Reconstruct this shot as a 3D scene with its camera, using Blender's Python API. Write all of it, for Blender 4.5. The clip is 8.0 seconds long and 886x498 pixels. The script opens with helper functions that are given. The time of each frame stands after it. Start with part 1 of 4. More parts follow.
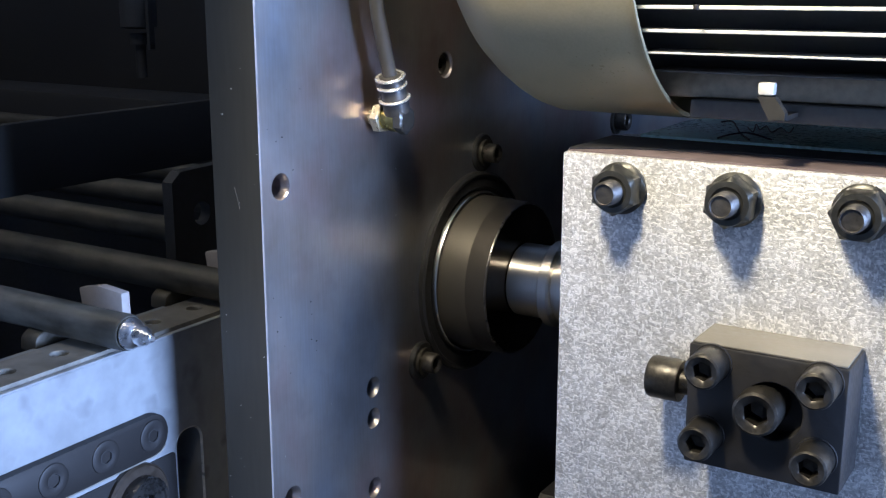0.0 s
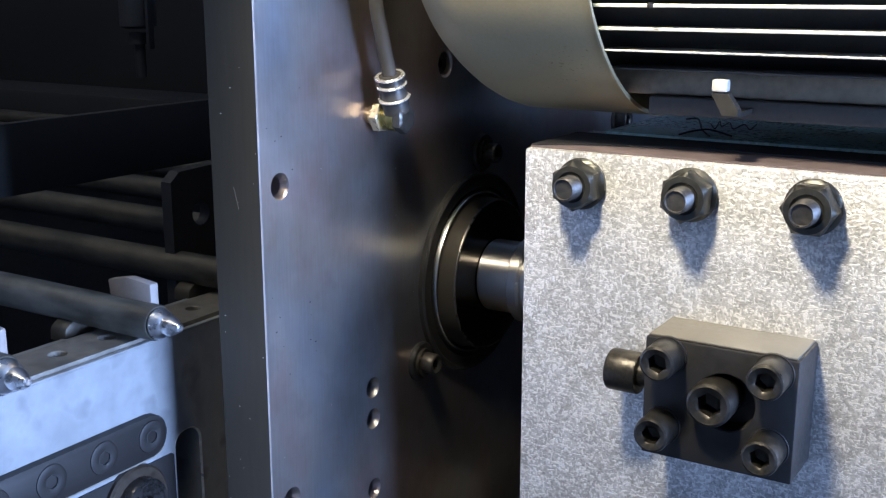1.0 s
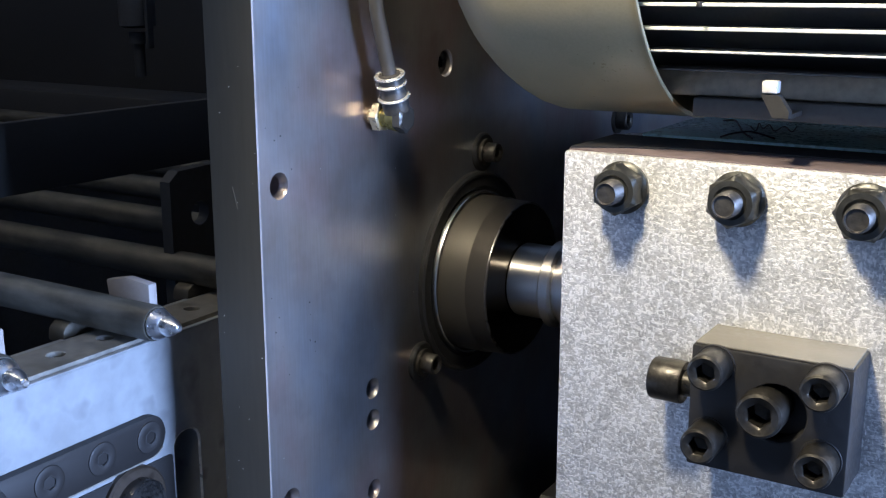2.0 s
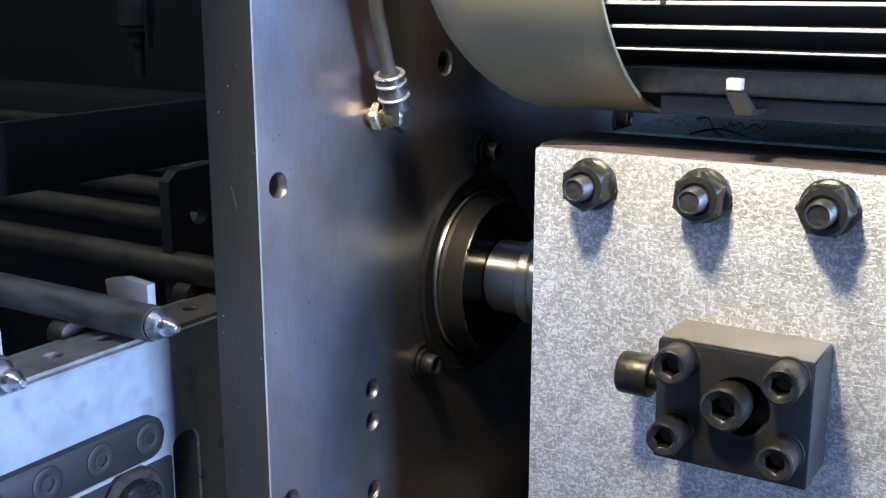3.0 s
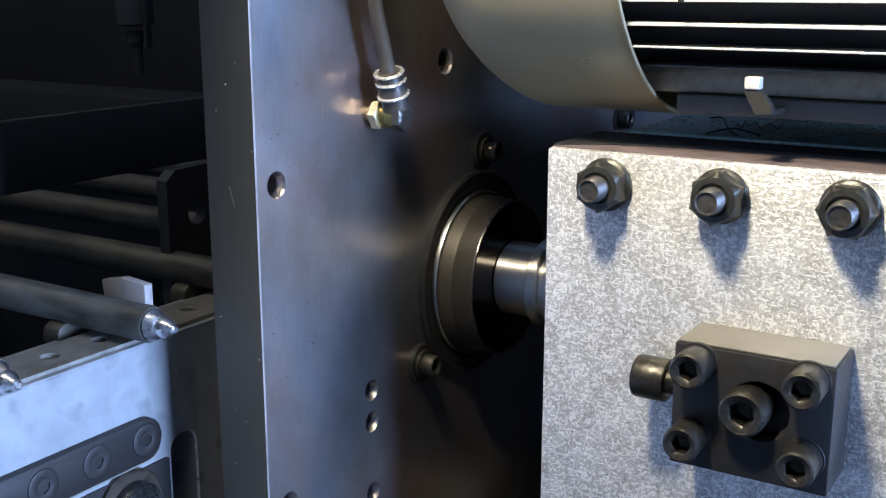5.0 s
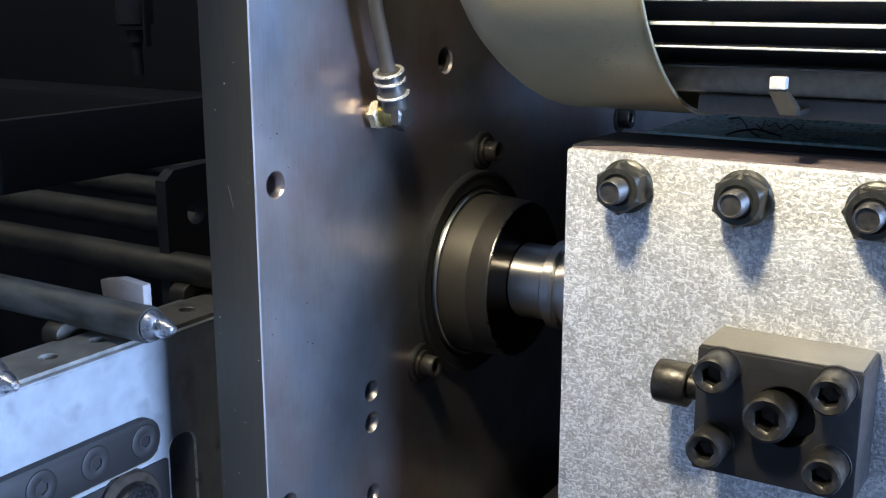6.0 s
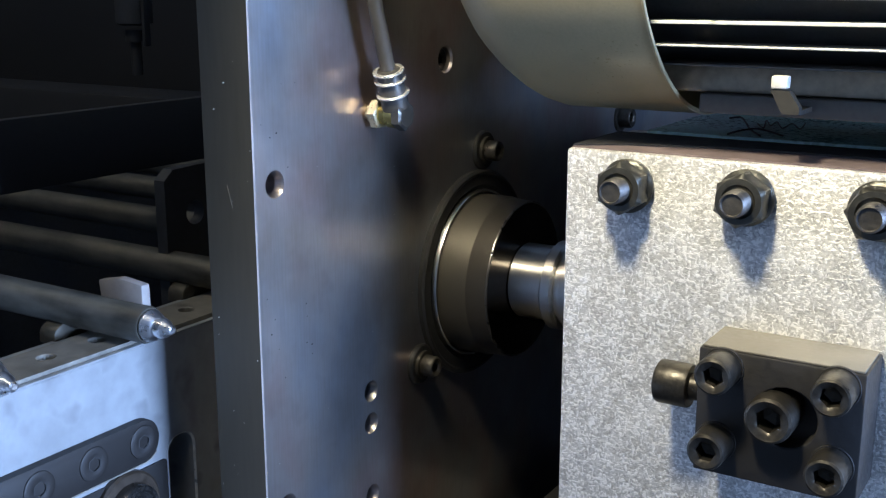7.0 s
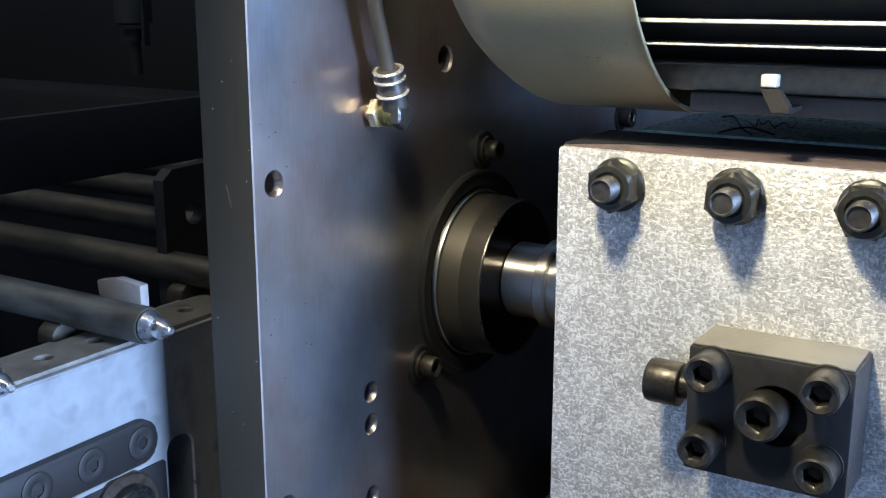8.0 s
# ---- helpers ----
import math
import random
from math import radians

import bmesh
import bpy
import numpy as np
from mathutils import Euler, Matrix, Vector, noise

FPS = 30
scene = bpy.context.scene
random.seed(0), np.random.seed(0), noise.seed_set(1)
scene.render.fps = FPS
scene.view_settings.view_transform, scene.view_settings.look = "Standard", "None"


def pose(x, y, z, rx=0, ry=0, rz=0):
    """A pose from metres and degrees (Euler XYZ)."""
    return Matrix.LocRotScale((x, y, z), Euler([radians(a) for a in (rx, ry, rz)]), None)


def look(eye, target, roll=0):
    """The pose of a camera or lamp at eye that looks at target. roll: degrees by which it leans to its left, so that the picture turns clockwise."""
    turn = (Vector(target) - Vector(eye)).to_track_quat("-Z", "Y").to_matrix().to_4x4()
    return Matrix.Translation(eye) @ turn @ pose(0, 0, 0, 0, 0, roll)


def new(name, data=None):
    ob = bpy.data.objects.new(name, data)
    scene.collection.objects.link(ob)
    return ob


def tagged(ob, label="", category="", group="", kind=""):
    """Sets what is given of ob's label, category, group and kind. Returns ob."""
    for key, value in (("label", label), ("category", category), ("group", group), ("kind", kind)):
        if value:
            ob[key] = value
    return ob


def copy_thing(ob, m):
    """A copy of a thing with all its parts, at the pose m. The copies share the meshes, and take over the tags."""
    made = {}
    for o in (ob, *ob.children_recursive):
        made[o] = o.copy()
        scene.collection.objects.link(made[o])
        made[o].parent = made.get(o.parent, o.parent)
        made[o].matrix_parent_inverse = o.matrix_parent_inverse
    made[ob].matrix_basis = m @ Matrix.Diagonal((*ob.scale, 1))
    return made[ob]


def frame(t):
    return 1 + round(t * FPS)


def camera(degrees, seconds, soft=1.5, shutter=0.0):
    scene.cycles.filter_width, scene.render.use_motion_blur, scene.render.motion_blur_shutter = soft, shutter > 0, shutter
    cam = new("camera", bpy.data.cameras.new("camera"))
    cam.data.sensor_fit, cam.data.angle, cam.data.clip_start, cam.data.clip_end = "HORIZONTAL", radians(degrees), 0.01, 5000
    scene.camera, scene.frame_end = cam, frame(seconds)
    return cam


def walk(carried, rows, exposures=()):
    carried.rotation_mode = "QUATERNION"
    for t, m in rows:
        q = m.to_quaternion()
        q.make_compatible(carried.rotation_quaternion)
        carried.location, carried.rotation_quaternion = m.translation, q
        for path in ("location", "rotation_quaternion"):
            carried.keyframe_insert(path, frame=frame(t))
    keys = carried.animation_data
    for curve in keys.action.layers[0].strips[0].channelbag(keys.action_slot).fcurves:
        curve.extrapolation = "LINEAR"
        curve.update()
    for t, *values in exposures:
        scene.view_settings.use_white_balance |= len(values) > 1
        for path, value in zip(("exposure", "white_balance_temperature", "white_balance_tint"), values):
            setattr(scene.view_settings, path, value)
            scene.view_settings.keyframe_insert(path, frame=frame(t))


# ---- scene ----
# ---------------------------------------------------------------- camera
VIEW = Vector((-0.5146, 0.8248, -0.2343)).normalized()
EYE = Vector((0.271, -0.3027, 1.200))
cam = camera(44.53, 8.0, soft=1.2)


def creep(t):
    """Slow push along the view axis."""
    return 0.46 * (1 - (1 + 0.0372 * 4 / 8) / (1 + 0.0372 * t / 8))


walk(cam, [(t, look(EYE + VIEW * creep(t), EYE + VIEW * (creep(t) + 1), 0)) for t in (0, 2, 4, 6, 8)],
     exposures=[(0, 0.0, 6600, 11), (4.6, 0.0, 6630, 10), (6.4, 0.0, 6780, 7), (8, 0.0, 6880, 6)])

# ---------------------------------------------------------------- world and lights
world = bpy.data.worlds.new("workshop_sky")
scene.world = world
world.use_nodes = True
wn = world.node_tree
sky = wn.nodes.new("ShaderNodeTexSky")
sky.sky_type, sky.sun_disc, sky.sun_elevation, sky.sun_rotation = "NISHITA", False, radians(35), radians(60)
wn.nodes["Background"].inputs["Strength"].default_value = 0.08
wn.links.new(sky.outputs["Color"], wn.nodes["Background"].inputs["Color"])


def area_lamp(name, m, sx, sy, watts, colour):
    data = bpy.data.lights.new(name, "AREA")
    data.shape, data.size, data.size_y, data.energy, data.color = "RECTANGLE", sx, sy, watts, colour
    ob = new(name, data)
    ob.matrix_world = m
    return ob


# hooded machine lamp over the work space; added blue and warm fills, sources unseen
LAMP_AT = Vector((0.113, -0.140, 1.440))
LAMP_TO = Vector((0.205, 0.100, 1.110))
spot = bpy.data.lights.new("lamp_light", "SPOT")
spot.energy, spot.color, spot.shadow_soft_size = 13.6, (1.0, 0.905, 0.71), 0.027
spot.spot_size, spot.spot_blend = radians(75), 0.45
new("lamp_light", spot).matrix_world = look(LAMP_AT, LAMP_TO)
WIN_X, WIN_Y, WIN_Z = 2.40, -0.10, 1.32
area_lamp("blue_side_fill", look((WIN_X - 0.02, WIN_Y, WIN_Z), (0, 0.03, 1.10)), 0.85, 1.2, 210.0, (0.345, 0.525, 0.97))
# warm overhead fill, added; its batten hangs out of view
HALL = Vector((-0.45, -0.60, 2.62))
area_lamp("warm_overhead_fill", look(HALL, HALL - Vector((0, 0, 1))), 1.2, 0.12, 5.5, (1.0, 0.93, 0.80))

# ---------------------------------------------------------------- materials


def material(name, base, rough=0.5, metal=0.0, vary=0.25, grain=600.0, stain=18.0, bump=0.05, stretch=(1, 1, 1),
             rough_vary=0.15, second=None, coat=0.0, spots=0.0, broad_share=0.5):
    """A surface with fine grain, broad stains, uneven gloss and small relief."""
    m = bpy.data.materials.new(name)
    m.use_nodes = True
    nt = m.node_tree
    bsdf = nt.nodes["Principled BSDF"]
    bsdf.inputs["Metallic"].default_value = metal
    bsdf.inputs["Coat Weight"].default_value = coat
    bsdf.inputs["Coat Roughness"].default_value, bsdf.inputs["Coat IOR"].default_value = 0.14, 2.2
    co = nt.nodes.new("ShaderNodeTexCoord")
    mp = nt.nodes.new("ShaderNodeMapping")
    mp.inputs["Scale"].default_value = stretch
    nt.links.new(co.outputs["Object"], mp.inputs["Vector"])
    fine = nt.nodes.new("ShaderNodeTexNoise")
    fine.inputs["Scale"].default_value, fine.inputs["Detail"].default_value = grain, 4
    nt.links.new(mp.outputs["Vector"], fine.inputs["Vector"])
    broad = nt.nodes.new("ShaderNodeTexNoise")
    broad.inputs["Scale"].default_value, broad.inputs["Detail"].default_value, broad.inputs["Roughness"].default_value = stain, 5, 0.6
    nt.links.new(co.outputs["Object"], broad.inputs["Vector"])
    both = nt.nodes.new("ShaderNodeMix")
    both.inputs["Factor"].default_value = broad_share
    nt.links.new(fine.outputs["Fac"], both.inputs["A"])
    nt.links.new(broad.outputs["Fac"], both.inputs["B"])
    ramp = nt.nodes.new("ShaderNodeValToRGB")
    dark = second or tuple(c * (1 - vary) for c in base)
    ramp.color_ramp.elements[0].position, ramp.color_ramp.elements[1].position = 0.36, 0.62
    ramp.color_ramp.elements[0].color = (*dark, 1)
    ramp.color_ramp.elements[1].color = (*[min(1, c * (1 + vary * 0.5)) for c in base], 1)
    nt.links.new(both.outputs["Result"], ramp.inputs["Fac"])
    colour = ramp.outputs["Color"]
    if spots:
        vo = nt.nodes.new("ShaderNodeTexNoise")
        vo.inputs["Scale"].default_value, vo.inputs["Detail"].default_value = 70, 2
        nt.links.new(co.outputs["Object"], vo.inputs["Vector"])
        sr = nt.nodes.new("ShaderNodeMapRange")
        sr.inputs["From Min"].default_value, sr.inputs["From Max"].default_value = 0.56, 0.72
        sr.inputs["To Max"].default_value = spots
        nt.links.new(vo.outputs["Fac"], sr.inputs["Value"])
        mx = nt.nodes.new("ShaderNodeMix")
        mx.data_type = "RGBA"
        nt.links.new(sr.outputs["Result"], mx.inputs["Factor"])
        nt.links.new(colour, mx.inputs[6])
        mx.inputs[7].default_value = (*[c * 0.45 for c in base], 1)
        colour = mx.outputs[2]
    nt.links.new(colour, bsdf.inputs["Base Color"])
    rr = nt.nodes.new("ShaderNodeMapRange")
    rr.inputs["From Min"].default_value, rr.inputs["From Max"].default_value = 0.3, 0.7
    rr.inputs["To Min"].default_value, rr.inputs["To Max"].default_value = max(0.03, rough - rough_vary), min(1, rough + rough_vary)
    nt.links.new(both.outputs["Result"], rr.inputs["Value"])
    nt.links.new(rr.outputs["Result"], bsdf.inputs["Roughness"])
    bp = nt.nodes.new("ShaderNodeBump")
    bp.inputs["Strength"].default_value, bp.inputs["Distance"].default_value = bump, 0.001
    nt.links.new(fine.outputs["Fac"], bp.inputs["Height"])
    nt.links.new(bp.outputs["Normal"], bsdf.inputs["Normal"])
    return m


M_PLATE = material("brushed_steel_plate", (0.41, 0.396, 0.386), 0.36, 1.0, 0.1, 900, 13, 0.012, (1, 1, 0.07), 0.025, second=(0.315, 0.28, 0.255), broad_share=0.84, coat=0.2, spots=0.16)
# upright brushing spreads the gloss sideways
pn = M_PLATE.node_tree
sideways = pn.nodes.new("ShaderNodeCombineXYZ")
sideways.inputs["Y"].default_value = 1.0
pn.links.new(sideways.outputs["Vector"], pn.nodes["Principled BSDF"].inputs["Tangent"])
pn.nodes["Principled BSDF"].inputs["Anisotropic"].default_value = 0.5
pn.nodes["Principled BSDF"].inputs["Metallic"].default_value = 0.972


def tinted(m, scale, stretch, stops):
    """Broad colour clouds that shift the base colour of a metal."""
    nt = m.node_tree
    bsdf = nt.nodes["Principled BSDF"]
    base_link = bsdf.inputs["Base Color"].links[0]
    co, mp = nt.nodes.new("ShaderNodeTexCoord"), nt.nodes.new("ShaderNodeMapping")
    mp.inputs["Scale"].default_value = stretch
    nt.links.new(co.outputs["Object"], mp.inputs["Vector"])
    n = nt.nodes.new("ShaderNodeTexNoise")
    n.inputs["Scale"].default_value, n.inputs["Detail"].default_value = scale, 3
    nt.links.new(mp.outputs["Vector"], n.inputs["Vector"])
    ramp = nt.nodes.new("ShaderNodeValToRGB")
    for k, (at, colour) in enumerate(stops):
        e = ramp.color_ramp.elements[k] if k < 2 else ramp.color_ramp.elements.new(at)
        e.position, e.color = at, (*colour, 1)
    nt.links.new(n.outputs["Fac"], ramp.inputs["Fac"])
    mx = nt.nodes.new("ShaderNodeMix")
    mx.data_type, mx.blend_type = "RGBA", "MULTIPLY"
    mx.inputs["Factor"].default_value = 1.0
    nt.links.new(base_link.from_socket, mx.inputs[6])
    nt.links.new(ramp.outputs["Color"], mx.inputs[7])
    nt.links.new(mx.outputs[2], bsdf.inputs["Base Color"])


tinted(M_PLATE, 15, (1, 1, 0.6), [(0.38, (1.0, 0.83, 0.82)), (0.47, (0.95, 0.93, 0.94)), (0.53, (0.88, 0.92, 0.97)), (0.62, (0.75, 0.86, 1.0))])
M_PLATE_EDGE = material("dim_plate_edge", (0.077, 0.076, 0.067), 0.55, 0.3, 0.15, 500, 10, 0.05, (1, 1, 0.1), 0.1)


def milled_metal(name, low, high):
    """Bright milled face: glints painted as pale flecks, short cutter marks both ways, faint clouds."""
    m = bpy.data.materials.new(name)
    m.use_nodes = True
    nt = m.node_tree
    bsdf = nt.nodes["Principled BSDF"]
    bsdf.inputs["Metallic"].default_value = 0.5
    co = nt.nodes.new("ShaderNodeTexCoord")

    def noise_at(scale, stretch, detail, lo, hi, bend=0.0, turn=0.0):
        mp = nt.nodes.new("ShaderNodeMapping")
        mp.inputs["Scale"].default_value, mp.inputs["Rotation"].default_value = stretch, (0, radians(turn), 0)
        nt.links.new(co.outputs["Object"], mp.inputs["Vector"])
        n = nt.nodes.new("ShaderNodeTexNoise")
        n.inputs["Scale"].default_value, n.inputs["Detail"].default_value, n.inputs["Distortion"].default_value = scale, detail, bend
        nt.links.new(mp.outputs["Vector"], n.inputs["Vector"])
        r = nt.nodes.new("ShaderNodeMapRange")
        r.inputs["From Min"].default_value, r.inputs["From Max"].default_value = lo, hi
        nt.links.new(n.outputs["Fac"], r.inputs["Value"])
        return r.outputs["Result"]

    def mixed(kind, a, b):
        n = nt.nodes.new("ShaderNodeMath")
        n.operation = kind
        for k, v in enumerate((a, b)):
            if isinstance(v, float):
                n.inputs[k].default_value = v
            else:
                nt.links.new(v, n.inputs[k])
        return n.outputs[0]

    speck = noise_at(1000, (1, 1, 0.9), 3, 0.34, 0.66)
    worm = noise_at(640, (0.8, 1, 1), 3, 0.54, 0.63, 0.35)
    slant = noise_at(760, (0.34, 1, 1), 2, 0.56, 0.66, 0.3, 28)
    chip = noise_at(820, (1, 1, 0.45), 2, 0.57, 0.67, 0.4, -14)
    dent = noise_at(520, (1, 1, 1), 2, 0.60, 0.68, 1.0, 50)
    cloud = noise_at(85, (1, 1, 1), 4, 0.32, 0.68)
    marks = mixed("MAXIMUM", mixed("MAXIMUM", slant, chip), mixed("MULTIPLY", worm, 0.9))
    tone = mixed("ADD", mixed("MULTIPLY", speck, 0.26), mixed("MULTIPLY", marks, 0.46))
    tone = mixed("ADD", tone, mixed("MULTIPLY", cloud, 0.30))
    tone = mixed("SUBTRACT", tone, mixed("MULTIPLY", dent, 0.30))
    # pale end of the ramp paints the cutter marks' glints into the colour
    ramp = nt.nodes.new("ShaderNodeValToRGB")
    ramp.color_ramp.elements[0].position, ramp.color_ramp.elements[1].position = 0.09, 0.74
    ramp.color_ramp.elements[0].color, ramp.color_ramp.elements[1].color = (*low, 1), (*high, 1)
    nt.links.new(tone, ramp.inputs["Fac"])
    nt.links.new(ramp.outputs["Color"], bsdf.inputs["Base Color"])
    rr = nt.nodes.new("ShaderNodeMapRange")
    rr.inputs["To Min"].default_value, rr.inputs["To Max"].default_value = 0.55, 0.28
    nt.links.new(tone, rr.inputs["Value"])
    nt.links.new(rr.outputs["Result"], bsdf.inputs["Roughness"])
    bp = nt.nodes.new("ShaderNodeBump")
    bp.inputs["Strength"].default_value, bp.inputs["Distance"].default_value = 0.34, 0.0008
    nt.links.new(tone, bp.inputs["Height"])
    nt.links.new(bp.outputs["Normal"], bsdf.inputs["Normal"])
    return m


M_BLOCK = milled_metal("milled_aluminium", (0.41, 0.41, 0.408), (0.94, 0.935, 0.92))
M_ALU = material("worn_aluminium", (0.35, 0.365, 0.375), 0.5, 0.35, 0.14, 140, 22, 0.08, (1, 1, 1), 0.1, spots=0.6)
M_STRIP = material("worn_wear_strip", (0.27, 0.255, 0.22), 0.5, 0.35, 0.3, 200, 30, 0.08, spots=0.4)
M_NEAR_BLACK = material("near_black_steel", (0.020, 0.019, 0.019), 0.62, 0.0, 0.4, 300, 20, 0.1)
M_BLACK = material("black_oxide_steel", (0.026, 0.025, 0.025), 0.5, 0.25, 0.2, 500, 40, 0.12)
M_SCREW = material("black_screw_steel", (0.064, 0.059, 0.051), 0.38, 0.8, 0.35, 700, 90, 0.1)
M_NUT = material("blackened_nut_steel", (0.076, 0.075, 0.066), 0.42, 0.8, 0.18, 500, 90, 0.15)
M_BOLT = material("bolt_end_steel", (0.105, 0.10, 0.094), 0.45, 0.8, 0.3, 500, 90, 0.2)
M_CHROME = material("ground_shaft_steel", (0.66, 0.64, 0.60), 0.34, 1.0, 0.08, 300, 30, 0.02, (30, 1, 1), 0.04)
# turned finish: the grooves run round the shaft and spread its gloss along the axis
cn = M_CHROME.node_tree
tangent = cn.nodes.new("ShaderNodeTangent")
tangent.direction_type, tangent.axis = "RADIAL", "X"
cn.links.new(tangent.outputs["Tangent"], cn.nodes["Principled BSDF"].inputs["Tangent"])
cn.nodes["Principled BSDF"].inputs["Anisotropic"].default_value = 0.92
cn.nodes["Principled BSDF"].inputs["Anisotropic Rotation"].default_value = 0.25
M_SLEEVE = material("grey_sleeve_steel", (0.050, 0.045, 0.036), 0.5, 0.6, 0.12, 300, 25, 0.04, (20, 1, 1), 0.08)
M_RING = material("bright_ring_steel", (0.55, 0.55, 0.53), 0.25, 1.0, 0.04, 300, 30, 0.0, rough_vary=0.03)
M_LIGHTER_STEEL = material("lighter_steel", (0.20, 0.185, 0.155), 0.5, 0.3, 0.12, 500, 60, 0.06, spots=0.15)
M_FLANGE = material("dark_bearing_flange", (0.009, 0.009, 0.0095), 0.45, 0.1, 0.3, 400, 40, 0.08)
M_COWL = material("grey_motor_paint", (0.455, 0.39, 0.235), 0.38, 0.15, 0.08, 900, 12, 0.05, spots=0.12)
M_STATOR = material("shaded_motor_body", (0.09, 0.088, 0.085), 0.4, 0.2, 0.2, 700, 20, 0.08)
M_STRAP = material("dull_strap_steel", (0.042, 0.040, 0.036), 0.45, 0.3, 0.2, 500, 60, 0.05)
M_FIN_LIT = material("lamplit_fins", (0.82, 0.80, 0.74), 0.3, 0.0, 0.02, 600, 30, 0.0, rough_vary=0.02)
M_PALE_STEEL = material("pale_steel", (0.78, 0.77, 0.72), 0.35, 0.2, 0.08, 500, 60, 0.03)
M_FOOT = material("grey_motor_foot", (0.13, 0.13, 0.125), 0.5, 0.2, 0.2, 500, 30, 0.1)
M_WEB = material("dull_cast_web", (0.42, 0.36, 0.27), 0.5, 0.15, 0.3, 300, 45, 0.1, spots=0.3)
M_TEAL = material("teal_base_paint", (0.44, 0.74, 0.73), 0.32, 0.1, 0.25, 400, 25, 0.06)
M_HOSE = material("grey_hose_rubber", (0.050, 0.045, 0.037), 0.6, 0.0, 0.2, 500, 40, 0.1)
M_BRASS = material("nickel_brass", (0.80, 0.74, 0.56), 0.3, 0.8, 0.15, 400, 60, 0.04)
M_ELBOW = material("oily_brass", (0.62, 0.54, 0.20), 0.22, 1.0, 0.3, 300, 120, 0.06)
M_NICKEL = material("nickel_fitting", (0.08, 0.076, 0.07), 0.42, 0.5, 0.12, 400, 60, 0.04)
M_ROD = material("worn_steel_rod", (0.085, 0.080, 0.066), 0.55, 0.4, 0.55, 220, 45, 0.1, (0.2, 1, 1))
M_TIP = material("polished_steel_tip", (0.88, 0.88, 0.90), 0.32, 1.0, 0.1, 300, 30, 0.04)
M_PALE = material("pale_plastic", (0.33, 0.295, 0.27), 0.6, 0.0, 0.12, 400, 30, 0.05)
M_LUG = material("worn_lug_steel", (0.085, 0.076, 0.058), 0.5, 0.3, 0.25, 400, 30, 0.1)
M_BAND = material("dark_band_steel", (0.042, 0.038, 0.032), 0.46, 0.6, 0.1, 300, 25, 0.02, (20, 1, 1), 0.05)
M_RIM = material("highlight_rim", (0.72, 0.68, 0.60), 0.38, 0.6, 0.3, 300, 60, 0.03)
M_LINK = material("dark_link_steel", (0.014, 0.012, 0.011), 0.55, 0.0, 0.1, 700, 40, 0.02, rough_vary=0.04)
M_BRONZE = material("worn_bronze", (0.075, 0.056, 0.041), 0.45, 0.5, 0.3, 300, 60, 0.06, spots=0.3)
M_RINGDARK = material("dark_turned_steel", (0.11, 0.105, 0.10), 0.3, 0.9, 0.2, 500, 60, 0.04)
M_BEVEL = material("bright_bevel_steel", (0.38, 0.355, 0.35), 0.5, 0.5, 0.45, 300, 22, 0.01, (1, 1, 0.1), 0.05)
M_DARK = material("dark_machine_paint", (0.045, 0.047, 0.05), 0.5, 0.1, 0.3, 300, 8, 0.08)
M_DARKER = material("near_black_paint", (0.030, 0.031, 0.033), 0.7, 0.1, 0.3, 300, 6, 0.08)
M_CONCRETE = material("workshop_concrete", (0.12, 0.115, 0.11), 0.8, 0.0, 0.25, 90, 3, 0.2)
M_WALL = material("grey_workshop_wall", (0.30, 0.30, 0.295), 0.8, 0.0, 0.12, 80, 2, 0.1)
M_FACE = material("dark_polished_face", (0.075, 0.068, 0.06), 0.16, 1.0, 0.15, 300, 40, 0.0, rough_vary=0.04)
M_CRIMP = material("highlight_crimp_ring", (0.92, 0.90, 0.85), 0.26, 0.8, 0.06, 300, 60, 0.02)
M_CAP = material("dull_elbow_steel", (0.13, 0.13, 0.124), 0.35, 0.8, 0.15, 300, 80, 0.05)
M_LAND = material("pinkish_block_edge", (0.20, 0.155, 0.15), 0.5, 0.3, 0.35, 260, 45, 0.06)
M_INK = material("black_ink_stroke", (0.01, 0.01, 0.012), 0.5)
M_LAMPBODY = material("lamp_housing_paint", (0.5, 0.5, 0.48), 0.4, 0.2)


def glow(name, colour, strength):
    m = bpy.data.materials.new(name)
    m.use_nodes = True
    b = m.node_tree.nodes["Principled BSDF"]
    b.inputs["Emission Color"].default_value = (*colour, 1)
    b.inputs["Emission Strength"].default_value = strength
    return m


def glass(name):
    m = bpy.data.materials.new(name)
    m.use_nodes = True
    b = m.node_tree.nodes["Principled BSDF"]
    b.inputs["Transmission Weight"].default_value, b.inputs["Roughness"].default_value = 1.0, 0.02
    return m


M_TUBE = glow("lamp_bulb_glow", (1.0, 0.88, 0.62), 12.0)
M_GLASS = glass("window_glass")

# ---------------------------------------------------------------- mesh helpers
AX_X = pose(0, 0, 0, 0, 90, 0)      # local z to world +x
AX_NY = pose(0, 0, 0, 90, 0, 0)     # local z to world -y
UP = Matrix.Identity(4)


def thing(name, label, category, group="", at=None):
    ob = new(name)
    ob.empty_display_size = 0.01
    if at:
        ob.location = at
    return tagged(ob, label, category, group)


